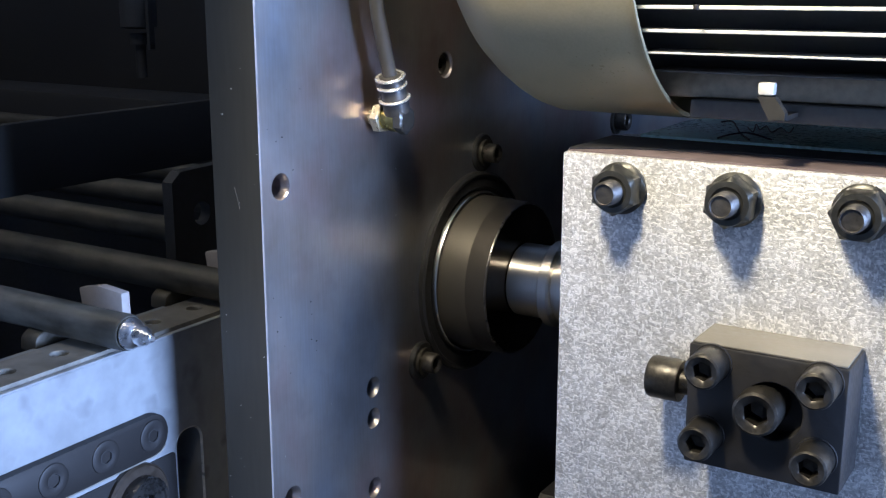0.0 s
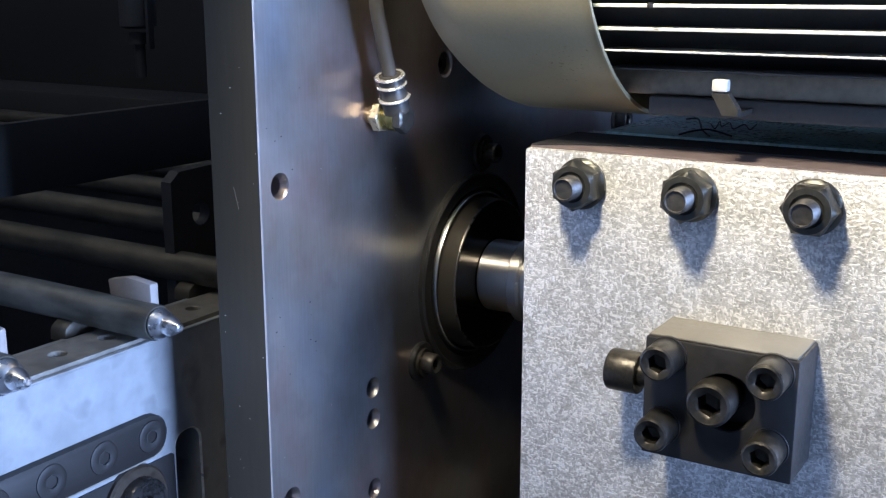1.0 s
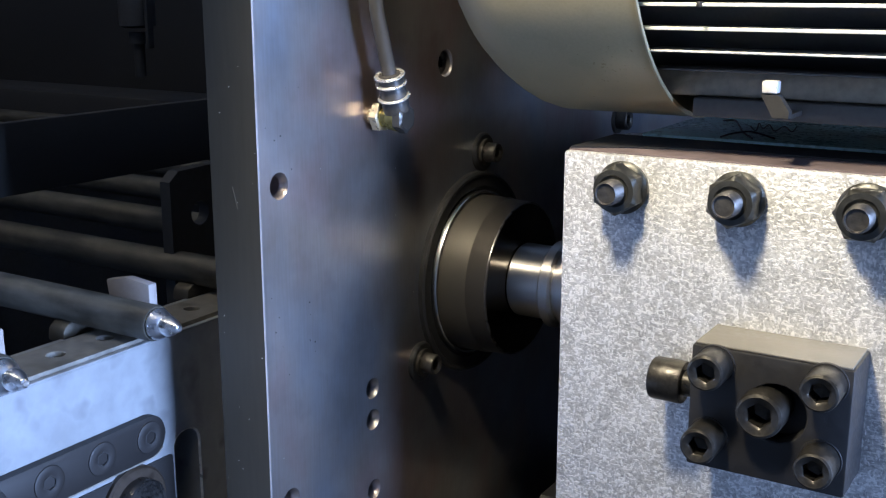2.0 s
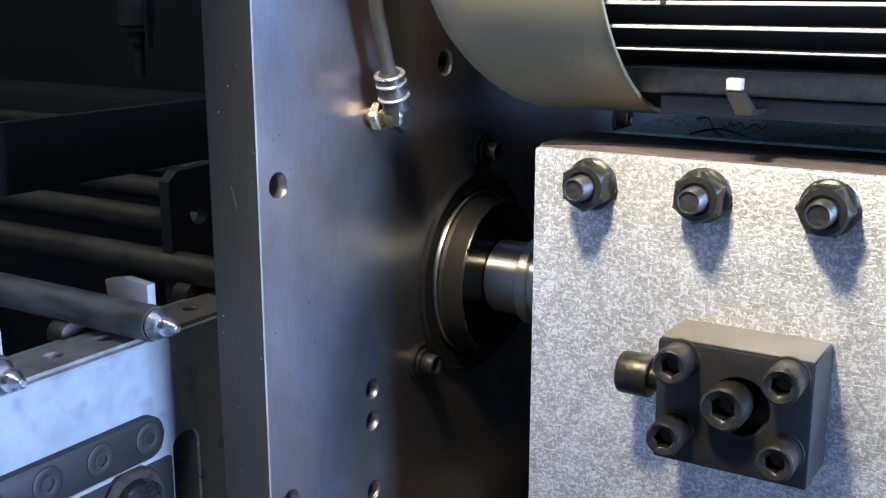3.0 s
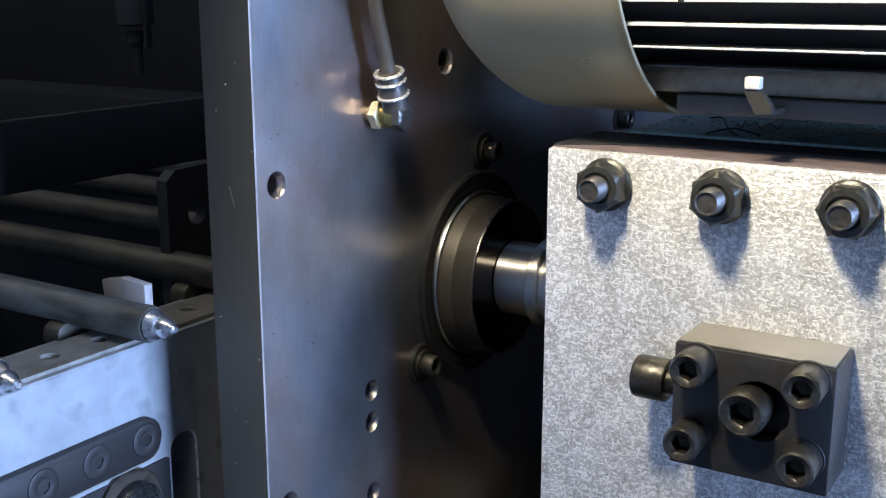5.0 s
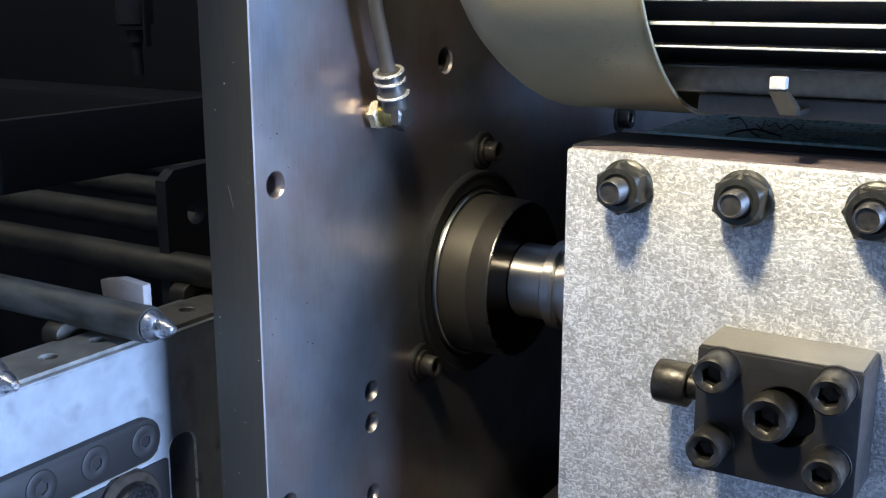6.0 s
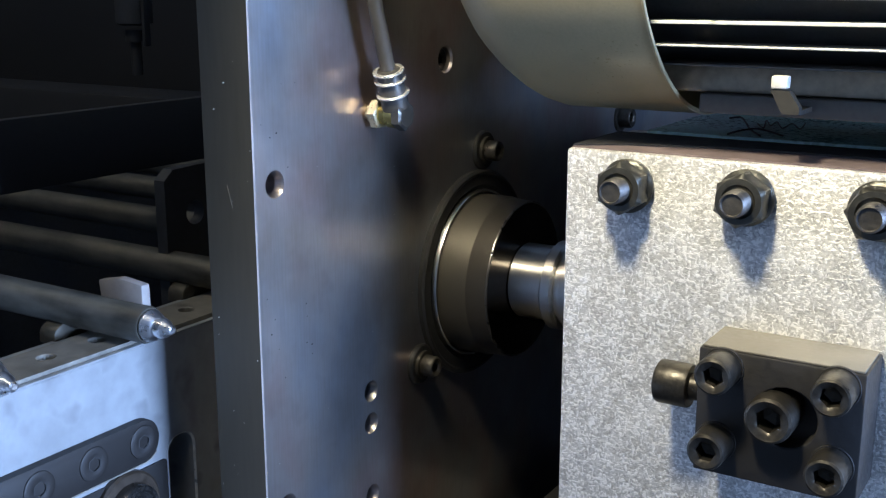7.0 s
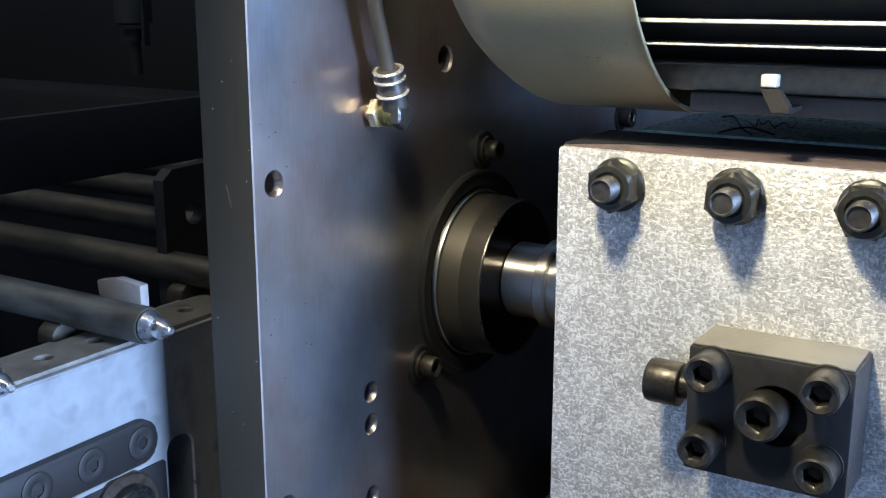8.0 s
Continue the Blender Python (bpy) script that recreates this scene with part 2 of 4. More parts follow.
def part(name, bm, mat, parent=None, label="", smooth=True):
    bmesh.ops.recalc_face_normals(bm, faces=bm.faces)
    me = bpy.data.meshes.new(name)
    if smooth:
        for f in bm.faces:
            f.smooth = True
        for e in bm.edges:
            if len(e.link_faces) != 2 or e.calc_face_angle(0) > 0.6:
                e.smooth = False
    bm.to_mesh(me)
    bm.free()
    me.materials.append(mat)
    ob = new(name, me)
    if parent:
        ob.parent = parent
        if parent.type == "EMPTY":
            ob.location = -parent.location
    if label:
        ob["label"] = label
    return ob


def structure(name, bm, mat, label, category):
    return tagged(part(name, bm, mat), label, category, kind="structure")


def box(bm, lo, hi, bevel=0.0, seg=2):
    c = [(a + b) / 2 for a, b in zip(lo, hi)]
    s = [b - a for a, b in zip(lo, hi)]
    geo = bmesh.ops.create_cube(bm, size=1, matrix=Matrix.Translation(c) @ Matrix.Diagonal((*s, 1)))
    if bevel:
        edges = list({e for v in geo["verts"] for e in v.link_edges})
        bmesh.ops.bevel(bm, geom=edges, offset=bevel, segments=seg, affect="EDGES", profile=0.5)
    return bm


def block(lo, hi, bevel=0.0, seg=2):
    return box(bmesh.new(), lo, hi, bevel, seg)


def radius(shape, r, a):
    if shape == "h":                      # hexagon, r across the flats / 2
        return r / math.cos((a + math.pi / 6) % (math.pi / 3) - math.pi / 6)
    return r


def rings(bm, rows, m=UP, seg=36, turn=0.0, caps=True, closed=False):
    """Turned or hexagonal solid about local z: rows of (z, r) or (z, r, 'h')."""
    loops = []
    for row in rows:
        zz, r = row[0], row[1]
        shape = row[2] if len(row) > 2 else "c"
        loops.append([bm.verts.new(m @ Vector((radius(shape, r, a) * math.cos(a + turn), radius(shape, r, a) * math.sin(a + turn), zz)))
                      for a in (2 * math.pi * i / seg for i in range(seg))])
    pairs = list(zip(loops, loops[1:]))
    if closed:
        pairs.append((loops[-1], loops[0]))
    for a, b in pairs:
        for i in range(seg):
            j = (i + 1) % seg
            bm.faces.new((a[i], a[j], b[j], b[i]))
    if caps and not closed:
        bm.faces.new(loops[0][::-1])
        bm.faces.new(loops[-1])
    return bm


def turned(rows, m=UP, seg=36, turn=0.0, caps=True, closed=False):
    return rings(bmesh.new(), rows, m, seg, turn, caps, closed)


def prism(outline, depth, m=UP, bevel=0.0):
    """Extrude an outline in local xy along local z."""
    bm = bmesh.new()
    lo = [bm.verts.new(m @ Vector((x, y, 0))) for x, y in outline]
    hi = [bm.verts.new(m @ Vector((x, y, depth))) for x, y in outline]
    n = len(lo)
    bm.faces.new(lo[::-1])
    bm.faces.new(hi)
    for i in range(n):
        bm.faces.new((lo[i], lo[(i + 1) % n], hi[(i + 1) % n], hi[i]))
    if bevel:
        bmesh.ops.bevel(bm, geom=list(bm.edges), offset=bevel, segments=2, affect="EDGES", profile=0.5)
    return bm


def tube(points, r, seg=14, bm=None):
    """A round cable or pipe through points, smoothed."""
    pts = [Vector(p) for p in points]
    fine = []
    for i in range(len(pts) - 1):
        p0, p1, p2, p3 = pts[max(i - 1, 0)], pts[i], pts[i + 1], pts[min(i + 2, len(pts) - 1)]
        for k in range(6):
            u = k / 6
            fine.append(0.5 * ((2 * p1) + (p2 - p0) * u + (2 * p0 - 5 * p1 + 4 * p2 - p3) * u * u + (3 * p1 - p0 - 3 * p2 + p3) * u ** 3))
    fine.append(pts[-1])
    bm = bm or bmesh.new()
    loops = []
    for i, p in enumerate(fine):
        d = (fine[min(i + 1, len(fine) - 1)] - fine[max(i - 1, 0)]).normalized()
        q = d.to_track_quat("Z", "Y")
        loops.append([bm.verts.new(p + q @ Vector((r * math.cos(a), r * math.sin(a), 0))) for a in (2 * math.pi * k / seg for k in range(seg))])
    for a, b in zip(loops, loops[1:]):
        for k in range(seg):
            bm.faces.new((a[k], a[(k + 1) % seg], b[(k + 1) % seg], b[k]))
    bm.faces.new(loops[0][::-1])
    bm.faces.new(loops[-1])
    return bm


def sheet_with_holes(bm, outline, holes, place, seg=32):
    """A flat face with holes; holes are (u, v, r). Returns the rim loop of each hole."""
    def ring(pts):
        vs = [bm.verts.new(place(u, v)) for u, v in pts]
        return vs, [bm.edges.new((vs[i], vs[(i + 1) % len(vs)])) for i in range(len(vs))]
    outer, edges = ring(outline)
    rims = []
    for u, v, r in holes:
        vs, es = ring([(u + r * math.cos(2 * math.pi * k / seg), v + r * math.sin(2 * math.pi * k / seg)) for k in range(seg)])
        rims.append(vs)
        edges += es
    bmesh.ops.triangle_fill(bm, edges=edges, use_beauty=True, use_dissolve=False)
    return outer, rims


def bore(bm, rim, centre, steps):
    """Sink a hole from its rim: steps of (offset vector, scale)."""
    prev = rim
    for off, k in steps:
        nxt = [bm.verts.new(centre + (v.co - centre) * k + off) for v in rim]
        n = len(rim)
        for i in range(n):
            bm.faces.new((prev[i], prev[(i + 1) % n], nxt[(i + 1) % n], nxt[i]))
        prev = nxt
    bm.faces.new(prev)


def cap_screw(parent, at, axis, d=0.013, h=0.008, name="cap_screw", washer=0.0, turn=0.3, sink=0.004, label=""):
    """Socket head screw; the head stands h proud of its seat along the axis."""
    m = Matrix.Translation(at) @ axis
    r, s = d / 2, d * 0.24
    ch = d * 0.07
    ob = part(name, turned([(-sink, r * 0.6), (0, r * 0.6), (0, r * 0.96), (ch * 0.5, r), (h - ch * 1.5, r), (h - ch * 0.5, r - ch * 0.3), (h, r - ch * 1.1), (h - ch * 0.3, r - ch * 1.7), (h - ch * 0.55, s * 1.32), (h - ch * 1.3, s, "h"),
                            (h * 0.42, s, "h"), (h * 0.36, s * 0.3, "h")], m, 48, turn), M_SCREW, parent, label)
    if washer:
        part("washer", turned([(0, r * 1.0), (0, washer), (0.0016, washer), (0.0016, r * 1.0)], m, 40, 0, False, True), M_SCREW, ob)
    return ob


def hex_nut_stud(parent, at, axis, turn):
    """Nut on a washer with the end of its stud showing."""
    m = Matrix.Translation(at) @ axis
    nut = part("hex_nut", turned([(0.0, 0.0090), (0.0, 0.0099), (0.0018, 0.0101), (0.0026, 0.0094), (0.0030, 0.0084, "h"), (0.0090, 0.0084, "h"), (0.0104, 0.0080), (0.0106, 0.0060), (0.0098, 0.0052)], m, 48, turn), M_NUT, parent)
    rows, zz = [(0.0, 0.0047)], 0.0095
    while zz < 0.0165:
        rows += [(zz, 0.0047), (zz + 0.0006, 0.0043)]
        zz += 0.0012
    rows += [(0.0166, 0.0046), (0.0174, 0.0039), (0.0166, 0.0036)]
    part("stud", turned(rows, m, 30), M_BOLT, nut, "steel stud end with thread")
    return nut

# ---------------------------------------------------------------- workshop shell
bm = block((-3.0, -3.0, -0.05), (WIN_X + 0.15, 3.0, 0.0))
structure("floor", bm, M_CONCRETE, "grey concrete workshop floor", "floor")
structure("ceiling", block((-3.0, -3.0, 3.0), (WIN_X + 0.15, 3.0, 3.08)), M_WALL, "plain grey workshop ceiling", "ceiling")
structure("wall_west", block((-3.1, -3.0, 0), (-3.0, 3.0, 3.0)), M_WALL, "plain grey workshop wall", "wall")
structure("wall_north", block((-3.1, 3.0, 0), (WIN_X + 0.15, 3.1, 3.0)), M_WALL, "plain grey workshop wall", "wall")
structure("wall_south", block((-3.1, -3.1, 0), (WIN_X + 0.15, -3.0, 3.0)), M_WALL, "plain grey workshop wall", "wall")
bm = bmesh.new()
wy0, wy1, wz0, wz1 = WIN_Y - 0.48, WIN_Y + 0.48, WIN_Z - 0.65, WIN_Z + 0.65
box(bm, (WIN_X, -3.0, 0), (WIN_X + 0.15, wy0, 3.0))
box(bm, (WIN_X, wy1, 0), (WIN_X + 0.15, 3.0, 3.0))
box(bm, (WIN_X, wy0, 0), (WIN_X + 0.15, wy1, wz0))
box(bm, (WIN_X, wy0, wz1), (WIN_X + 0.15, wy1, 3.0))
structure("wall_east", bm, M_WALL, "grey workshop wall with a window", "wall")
# window added out of view to carry the blue area lamp
win = tagged(new("window_1"), "unseen window added for the blue side light", "window", kind="structure")
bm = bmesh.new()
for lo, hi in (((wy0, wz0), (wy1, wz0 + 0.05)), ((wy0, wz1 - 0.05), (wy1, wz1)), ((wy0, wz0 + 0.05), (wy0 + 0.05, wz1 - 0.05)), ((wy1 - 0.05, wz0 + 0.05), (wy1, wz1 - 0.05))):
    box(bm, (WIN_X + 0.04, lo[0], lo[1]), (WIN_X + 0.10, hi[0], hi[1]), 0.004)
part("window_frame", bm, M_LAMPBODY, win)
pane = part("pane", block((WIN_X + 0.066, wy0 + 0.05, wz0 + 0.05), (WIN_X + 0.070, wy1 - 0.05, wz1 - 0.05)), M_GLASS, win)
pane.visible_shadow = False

# unseen fluorescent batten, added under the ceiling to carry the warm fill
batten = thing("ceiling_batten", "unseen fluorescent batten added for warm overhead light", "ceiling light", at=HALL)
part("tray", block((HALL.x - 0.64, HALL.y - 0.07, HALL.z + 0.045), (HALL.x + 0.64, HALL.y + 0.07, HALL.z + 0.075), 0.004), M_LAMPBODY, batten)
part("fluorescent_tube", turned([(-0.60, 0.013), (0.60, 0.013)], Matrix.Translation(HALL + Vector((0, 0, 0.025))) @ AX_X, 16), M_TUBE, batten, "glowing fluorescent tube")
for dx in (-0.5, 0.5):
    part("hanger", turned([(0.075, 0.004), (0.38, 0.004)], Matrix.Translation(HALL + Vector((dx, 0, 0))), 10), M_DARK, batten)

# hooded lamp head on a bent arm from the machine's back panel
lamp = thing("machine_lamp", "dark hooded machine lamp on a bent arm", "lamp", at=LAMP_AT)
lm = look(LAMP_AT, LAMP_TO)
part("hood", turned([(-0.020, 0.046), (-0.020, 0.048), (0.020, 0.040), (0.060, 0.030), (0.070, 0.012), (0.066, 0.010), (0.056, 0.027), (0.020, 0.0375)], lm, 40, 0, False, True), M_LAMPBODY, lamp)
part("bulb", turned([(0.0235, 0.004), (0.026, 0.012), (0.034, 0.014), (0.050, 0.008)], lm, 24), M_TUBE, lamp, "glowing warm bulb")
part("arm", tube([lm @ Vector((0, 0, 0.068)), lm @ Vector((0, 0, 0.12)), (0.05, 0.05, 1.66), (-0.02, 0.35, 1.74), (-0.05, 0.749, 1.70)], 0.010), M_DARK, lamp)

# ---------------------------------------------------------------- machine frame
base = thing("production_machine", "dark painted production machine body on the workshop floor", "machine", at=(-0.15, 0.25, 0))
part("plinth", block((-1.20, -0.45, 0.0), (0.90, 0.75, 0.55), 0.01), M_DARK, base)
part("bed", block((0.004, 0.02, 0.55), (0.90, 0.70, 0.868), 0.006), M_NEAR_BLACK, base, "dark machine bed")
part("guide", prism([(0.19, 0.868), (0.30, 0.868), (0.30, 0.905), (0.285, 0.92), (0.205, 0.92), (0.19, 0.905)], 0.85,
                    pose(0.02, 0, 0) @ Matrix(((0, 0, 1, 0), (1, 0, 0, 0), (0, 1, 0, 0), (0, 0, 0, 1)))), M_BLACK, base, "black slide guide")
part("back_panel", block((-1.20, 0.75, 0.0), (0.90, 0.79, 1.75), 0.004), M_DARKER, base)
# unseen panel, added to keep the blue side light off the plate's rear
part("light_blocking_panel", block((0.90, 0.25, 0.0), (0.94, 0.79, 1.75), 0.004), M_DARKER, base)
part("side_panel", block((-1.24, -0.45, 0.0), (-1.20, 0.79, 1.75), 0.004), M_DARKER, base)

# upright bearing plate, 25 mm thick, with drilled holes
YZX = Matrix(((0, 0, 1, 0), (1, 0, 0, 0), (0, 1, 0, 0), (0, 0, 0, 1)))       # outline (y, z), extrude along x
SEATS = [(0.0114, 1.1263, 0.0054), (0.0122, 0.9930, 0.0054), (0.0711, 1.0237, 0.0050), (0.0710, 1.0086, 0.0050),
         (0.0711, 0.9737, 0.0050), (0.1339, 1.1666, 0.0064), (0.0711, 0.9250, 0.0050)]
AXIS_Y, AXIS_Z = 0.1613, 1.0590


def upright_plate():
    ob = thing("bearing_plate", "brushed steel upright plate with drilled holes, on the machine", "steel plate", at=(-0.0125, 0.3, 0.55))
    c, y1, z0, z1 = 0.0005, 0.60, 0.55, 1.30
    bm = bmesh.new()
    outer, rims = sheet_with_holes(bm, [(c, z0), (y1, z0), (y1, z1), (c, z1)], SEATS, lambda u, v: Vector((0, u, v)))
    for (u, v, r), rim in zip(SEATS, rims):
        if r > 0.006:
            bore(bm, rim, Vector((0, u, v)), [(Vector((-0.0010, 0, 0)), 0.88), (Vector((-0.020, 0, 0)), 0.88), (Vector((-0.0235, 0, 0)), 0.05)])
            continue
        bore(bm, rim, Vector((0, u, v)), [(Vector((-0.0009, 0, 0)), 0.90), (Vector((-0.0034, 0, 0)), 0.74), (Vector((-0.020, 0, 0)), 0.72), (Vector((-0.0235, 0, 0)), 0.05)])
    a, b = outer[0], outer[3]
    back = [bm.verts.new(p) for p in ((-0.025, c, z0), (-0.025, y1, z0), (-0.025, y1, z1), (-0.025, c, z1))]
    bm.faces.new((outer[1], outer[2], back[2], back[1]))
    bm.faces.new((outer[0], outer[1], back[1], back[0]))
    bm.faces.new((outer[2], outer[3], back[3], back[2]))
    bm.faces.new(back)
    part("plate", bm, M_PLATE, ob, smooth=False)
    # edge darker and warmer than the face: its dimmer light is in the colour
    part("front_edge", prism([(-0.025, 0.0005), (-0.025, 0.0004), (-0.0246, 0), (-0.0005, 0), (-0.0005, 0.0005)], z1 - z0, pose(0, 0, z0)), M_PLATE_EDGE, ob, "front edge of the plate, dimmer light put into its colour", smooth=False)
    part("bevel", prism([(-0.0005, 0), (0, 0.0005), (-0.0005, 0.0005)], z1 - z0, pose(0, 0, z0)), M_BEVEL, ob, "bright bevelled corner", smooth=False)
    part("scratch", prism([(-0.0138, 1.1265), (-0.0135, 1.1265), (-0.0113, 1.1180), (-0.0115, 1.1180)], 0.0003, Matrix(((1, 0, 0, 0), (0, 0, -1, 0.0002), (0, 1, 0, 0), (0, 0, 0, 1)))), M_LIGHTER_STEEL, ob, "fine bright scratch")
    # bolt sunk in the upper hole
    cap_screw(ob, (-0.0105, 0.1339, 1.1666), AX_X, 0.0108, 0.008, "sunk_screw")
    cap_screw(ob, (0.0, 0.3425, 1.1192), AX_X, 0.013, 0.009, "cap_screw", 0.009)
    return ob


plate = upright_plate()


def bearing_flange():
    ob = thing("bearing_flange", "dark round bearing flange with a bright ring, on the steel plate", "bearing flange", at=(0, AXIS_Y, AXIS_Z))
    m = Matrix.Translation((0, AXIS_Y, AXIS_Z)) @ AX_X
    part("disc", turned([(-0.008, 0.0425), (-0.008, 0.0520), (0.0022, 0.0520), (0.0032, 0.0510), (0.0032, 0.0500), (0.0024, 0.0490), (0.0024, 0.0445), (0.0, 0.0425)], m, 72, 0, False, True), M_FLANGE, ob)
    part("ring", turned([(-0.004, 0.0403), (-0.004, 0.0424), (0.0030, 0.0424), (0.0038, 0.0419), (0.0038, 0.0410), (0.0028, 0.0403)], m, 72, 0, False, True), M_RING, ob, "bright turned steel ring")
    for k, a in enumerate((83, 213.6, 330)):
        y, zz = AXIS_Y + 0.0615 * math.cos(radians(a)), AXIS_Z + 0.0615 * math.sin(radians(a))
        e = Matrix.Translation((0, y, zz)) @ AX_X
        part("ear", turned([(-0.004, 0.0098), (0.0014, 0.0098), (0.0022, 0.0090)], e, 36), M_FLANGE, ob)
        cap_screw(ob, (0.0022, y, zz), AX_X, 0.0100, 0.0078, "cap_screw", 0.0068, 0.2 + k)
    return ob


bearing_flange()


def hose_fitting():
    ob = thing("hose_fitting", "shiny elbow fitting on the steel plate with grey hose", "hose fitting", at=(0, 0.0735, 1.1475))
    y0, z0 = 0.0735, 1.1475
    m = Matrix.Translation((0, y0, z0)) @ AX_X
    part("hex_collar", turned([(-0.003, 0.0036), (0.0024, 0.0036), (0.0026, 0.0052), (0.0030, 0.0057, "h"), (0.0064, 0.0057, "h"), (0.0069, 0.0052)], m, 36, -0.05), M_BRASS, ob, "brass hexagon collar")
    part("elbow", turned([(0.0069, 0.0046), (0.0095, 0.0046), (0.0105, 0.0055), (0.0146, 0.0057)], m, 36, 0.5), M_ELBOW, ob, "dark glossy brass elbow")
    part("end_cap", turned([(0.0146, 0.0050), (0.0147, 0.0056, "h"), (0.0182, 0.0056, "h"), (0.0190, 0.0047)], m, 36, 0.5), M_CAP, ob, "dull steel hexagon end")
    lean = Matrix.Translation((0.0140, y0, z0)) @ pose(0, 0, 0, 16, -2, 0)
    # one metal in two tones: neck darkened, rings whitened for their highlights
    ferrule = part("ferrule", turned([(0.003, 0.0056), (0.0088, 0.0059), (0.0106, 0.0057), (0.0145, 0.0053), (0.0163, 0.0052), (0.0190, 0.0052), (0.0196, 0.0038)], lean, 40), M_NICKEL, ob, "nickel ferrule, darkened between its rings")
    for zz, r in ((0.0096, 0.0070), (0.0154, 0.0067), (0.0190, 0.0066)):
        tilt = lean @ Matrix.Translation((0, 0, zz)) @ pose(0, 0, 0, 5, 4, 0)
        part("crimp_ring", turned([(-0.0005, r - 0.0018), (-0.0005, r - 0.0003), (-0.0002, r), (0.0002, r), (0.0005, r - 0.0003), (0.0005, r - 0.0018)], tilt, 40, 0, False, True), M_CRIMP, ferrule, "pale crimped ring, highlight put into its colour")
    p = lean @ Vector((0, 0, 0.016))
    part("hose", tube([p, lean @ Vector((0, 0, 0.024)), (0.0135, 0.0622, 1.1838), (0.0135, 0.0590, 1.1973), (0.0145, 0.0575, 1.2300), (0.0135, 0.0600, 1.262), (0.008, 0.066, 1.278), (-0.002, 0.070, 1.283)], 0.0031), M_HOSE, ob, "grey rubber hose")
    return ob


hose_fitting()

rng = random.Random(7)
bm = bmesh.new()
for k in range(24):
    zz, sz = rng.uniform(0.98, 1.20), rng.uniform(0.00010, 0.00026)
    if k % 3:
        at = (rng.uniform(-0.024, -0.001), -sz * 0.4, zz)
    else:
        at = (sz * 0.4, rng.uniform(0.004, 0.11), zz)
    bmesh.ops.create_icosphere(bm, subdivisions=1, radius=sz, matrix=Matrix.Translation(at) @ pose(0, 0, 0, rng.uniform(0, 90), rng.uniform(0, 90), 0) @ Matrix.Diagonal((1, 1, rng.uniform(0.4, 1.6), 1)))
swarf = tagged(part("swarf_specks", bm, M_PALE_STEEL), "tiny bright swarf specks stuck to the steel plate", "swarf", kind="stuff")

# flattened dark specks stand for small pits in the plate
bm = bmesh.new()
for k in range(16):
    at = (0.00002, rng.uniform(0.004, 0.032), rng.uniform(1.035, 1.085) if k % 3 else rng.uniform(1.13, 1.20))
    bmesh.ops.create_icosphere(bm, subdivisions=1, radius=rng.uniform(0.00016, 0.00034), matrix=Matrix.Translation(at) @ Matrix.Diagonal((0.3, rng.uniform(0.6, 1.8), 1, 1)))
tagged(part("pit_specks", bm, M_NEAR_BLACK), "tiny dark specks standing for pits in the steel plate", "oil specks", kind="stuff")

# ---------------------------------------------------------------- spindle head that slides towards the plate
HEAD_AT = Vector((0.27, 0.10, 0.868))


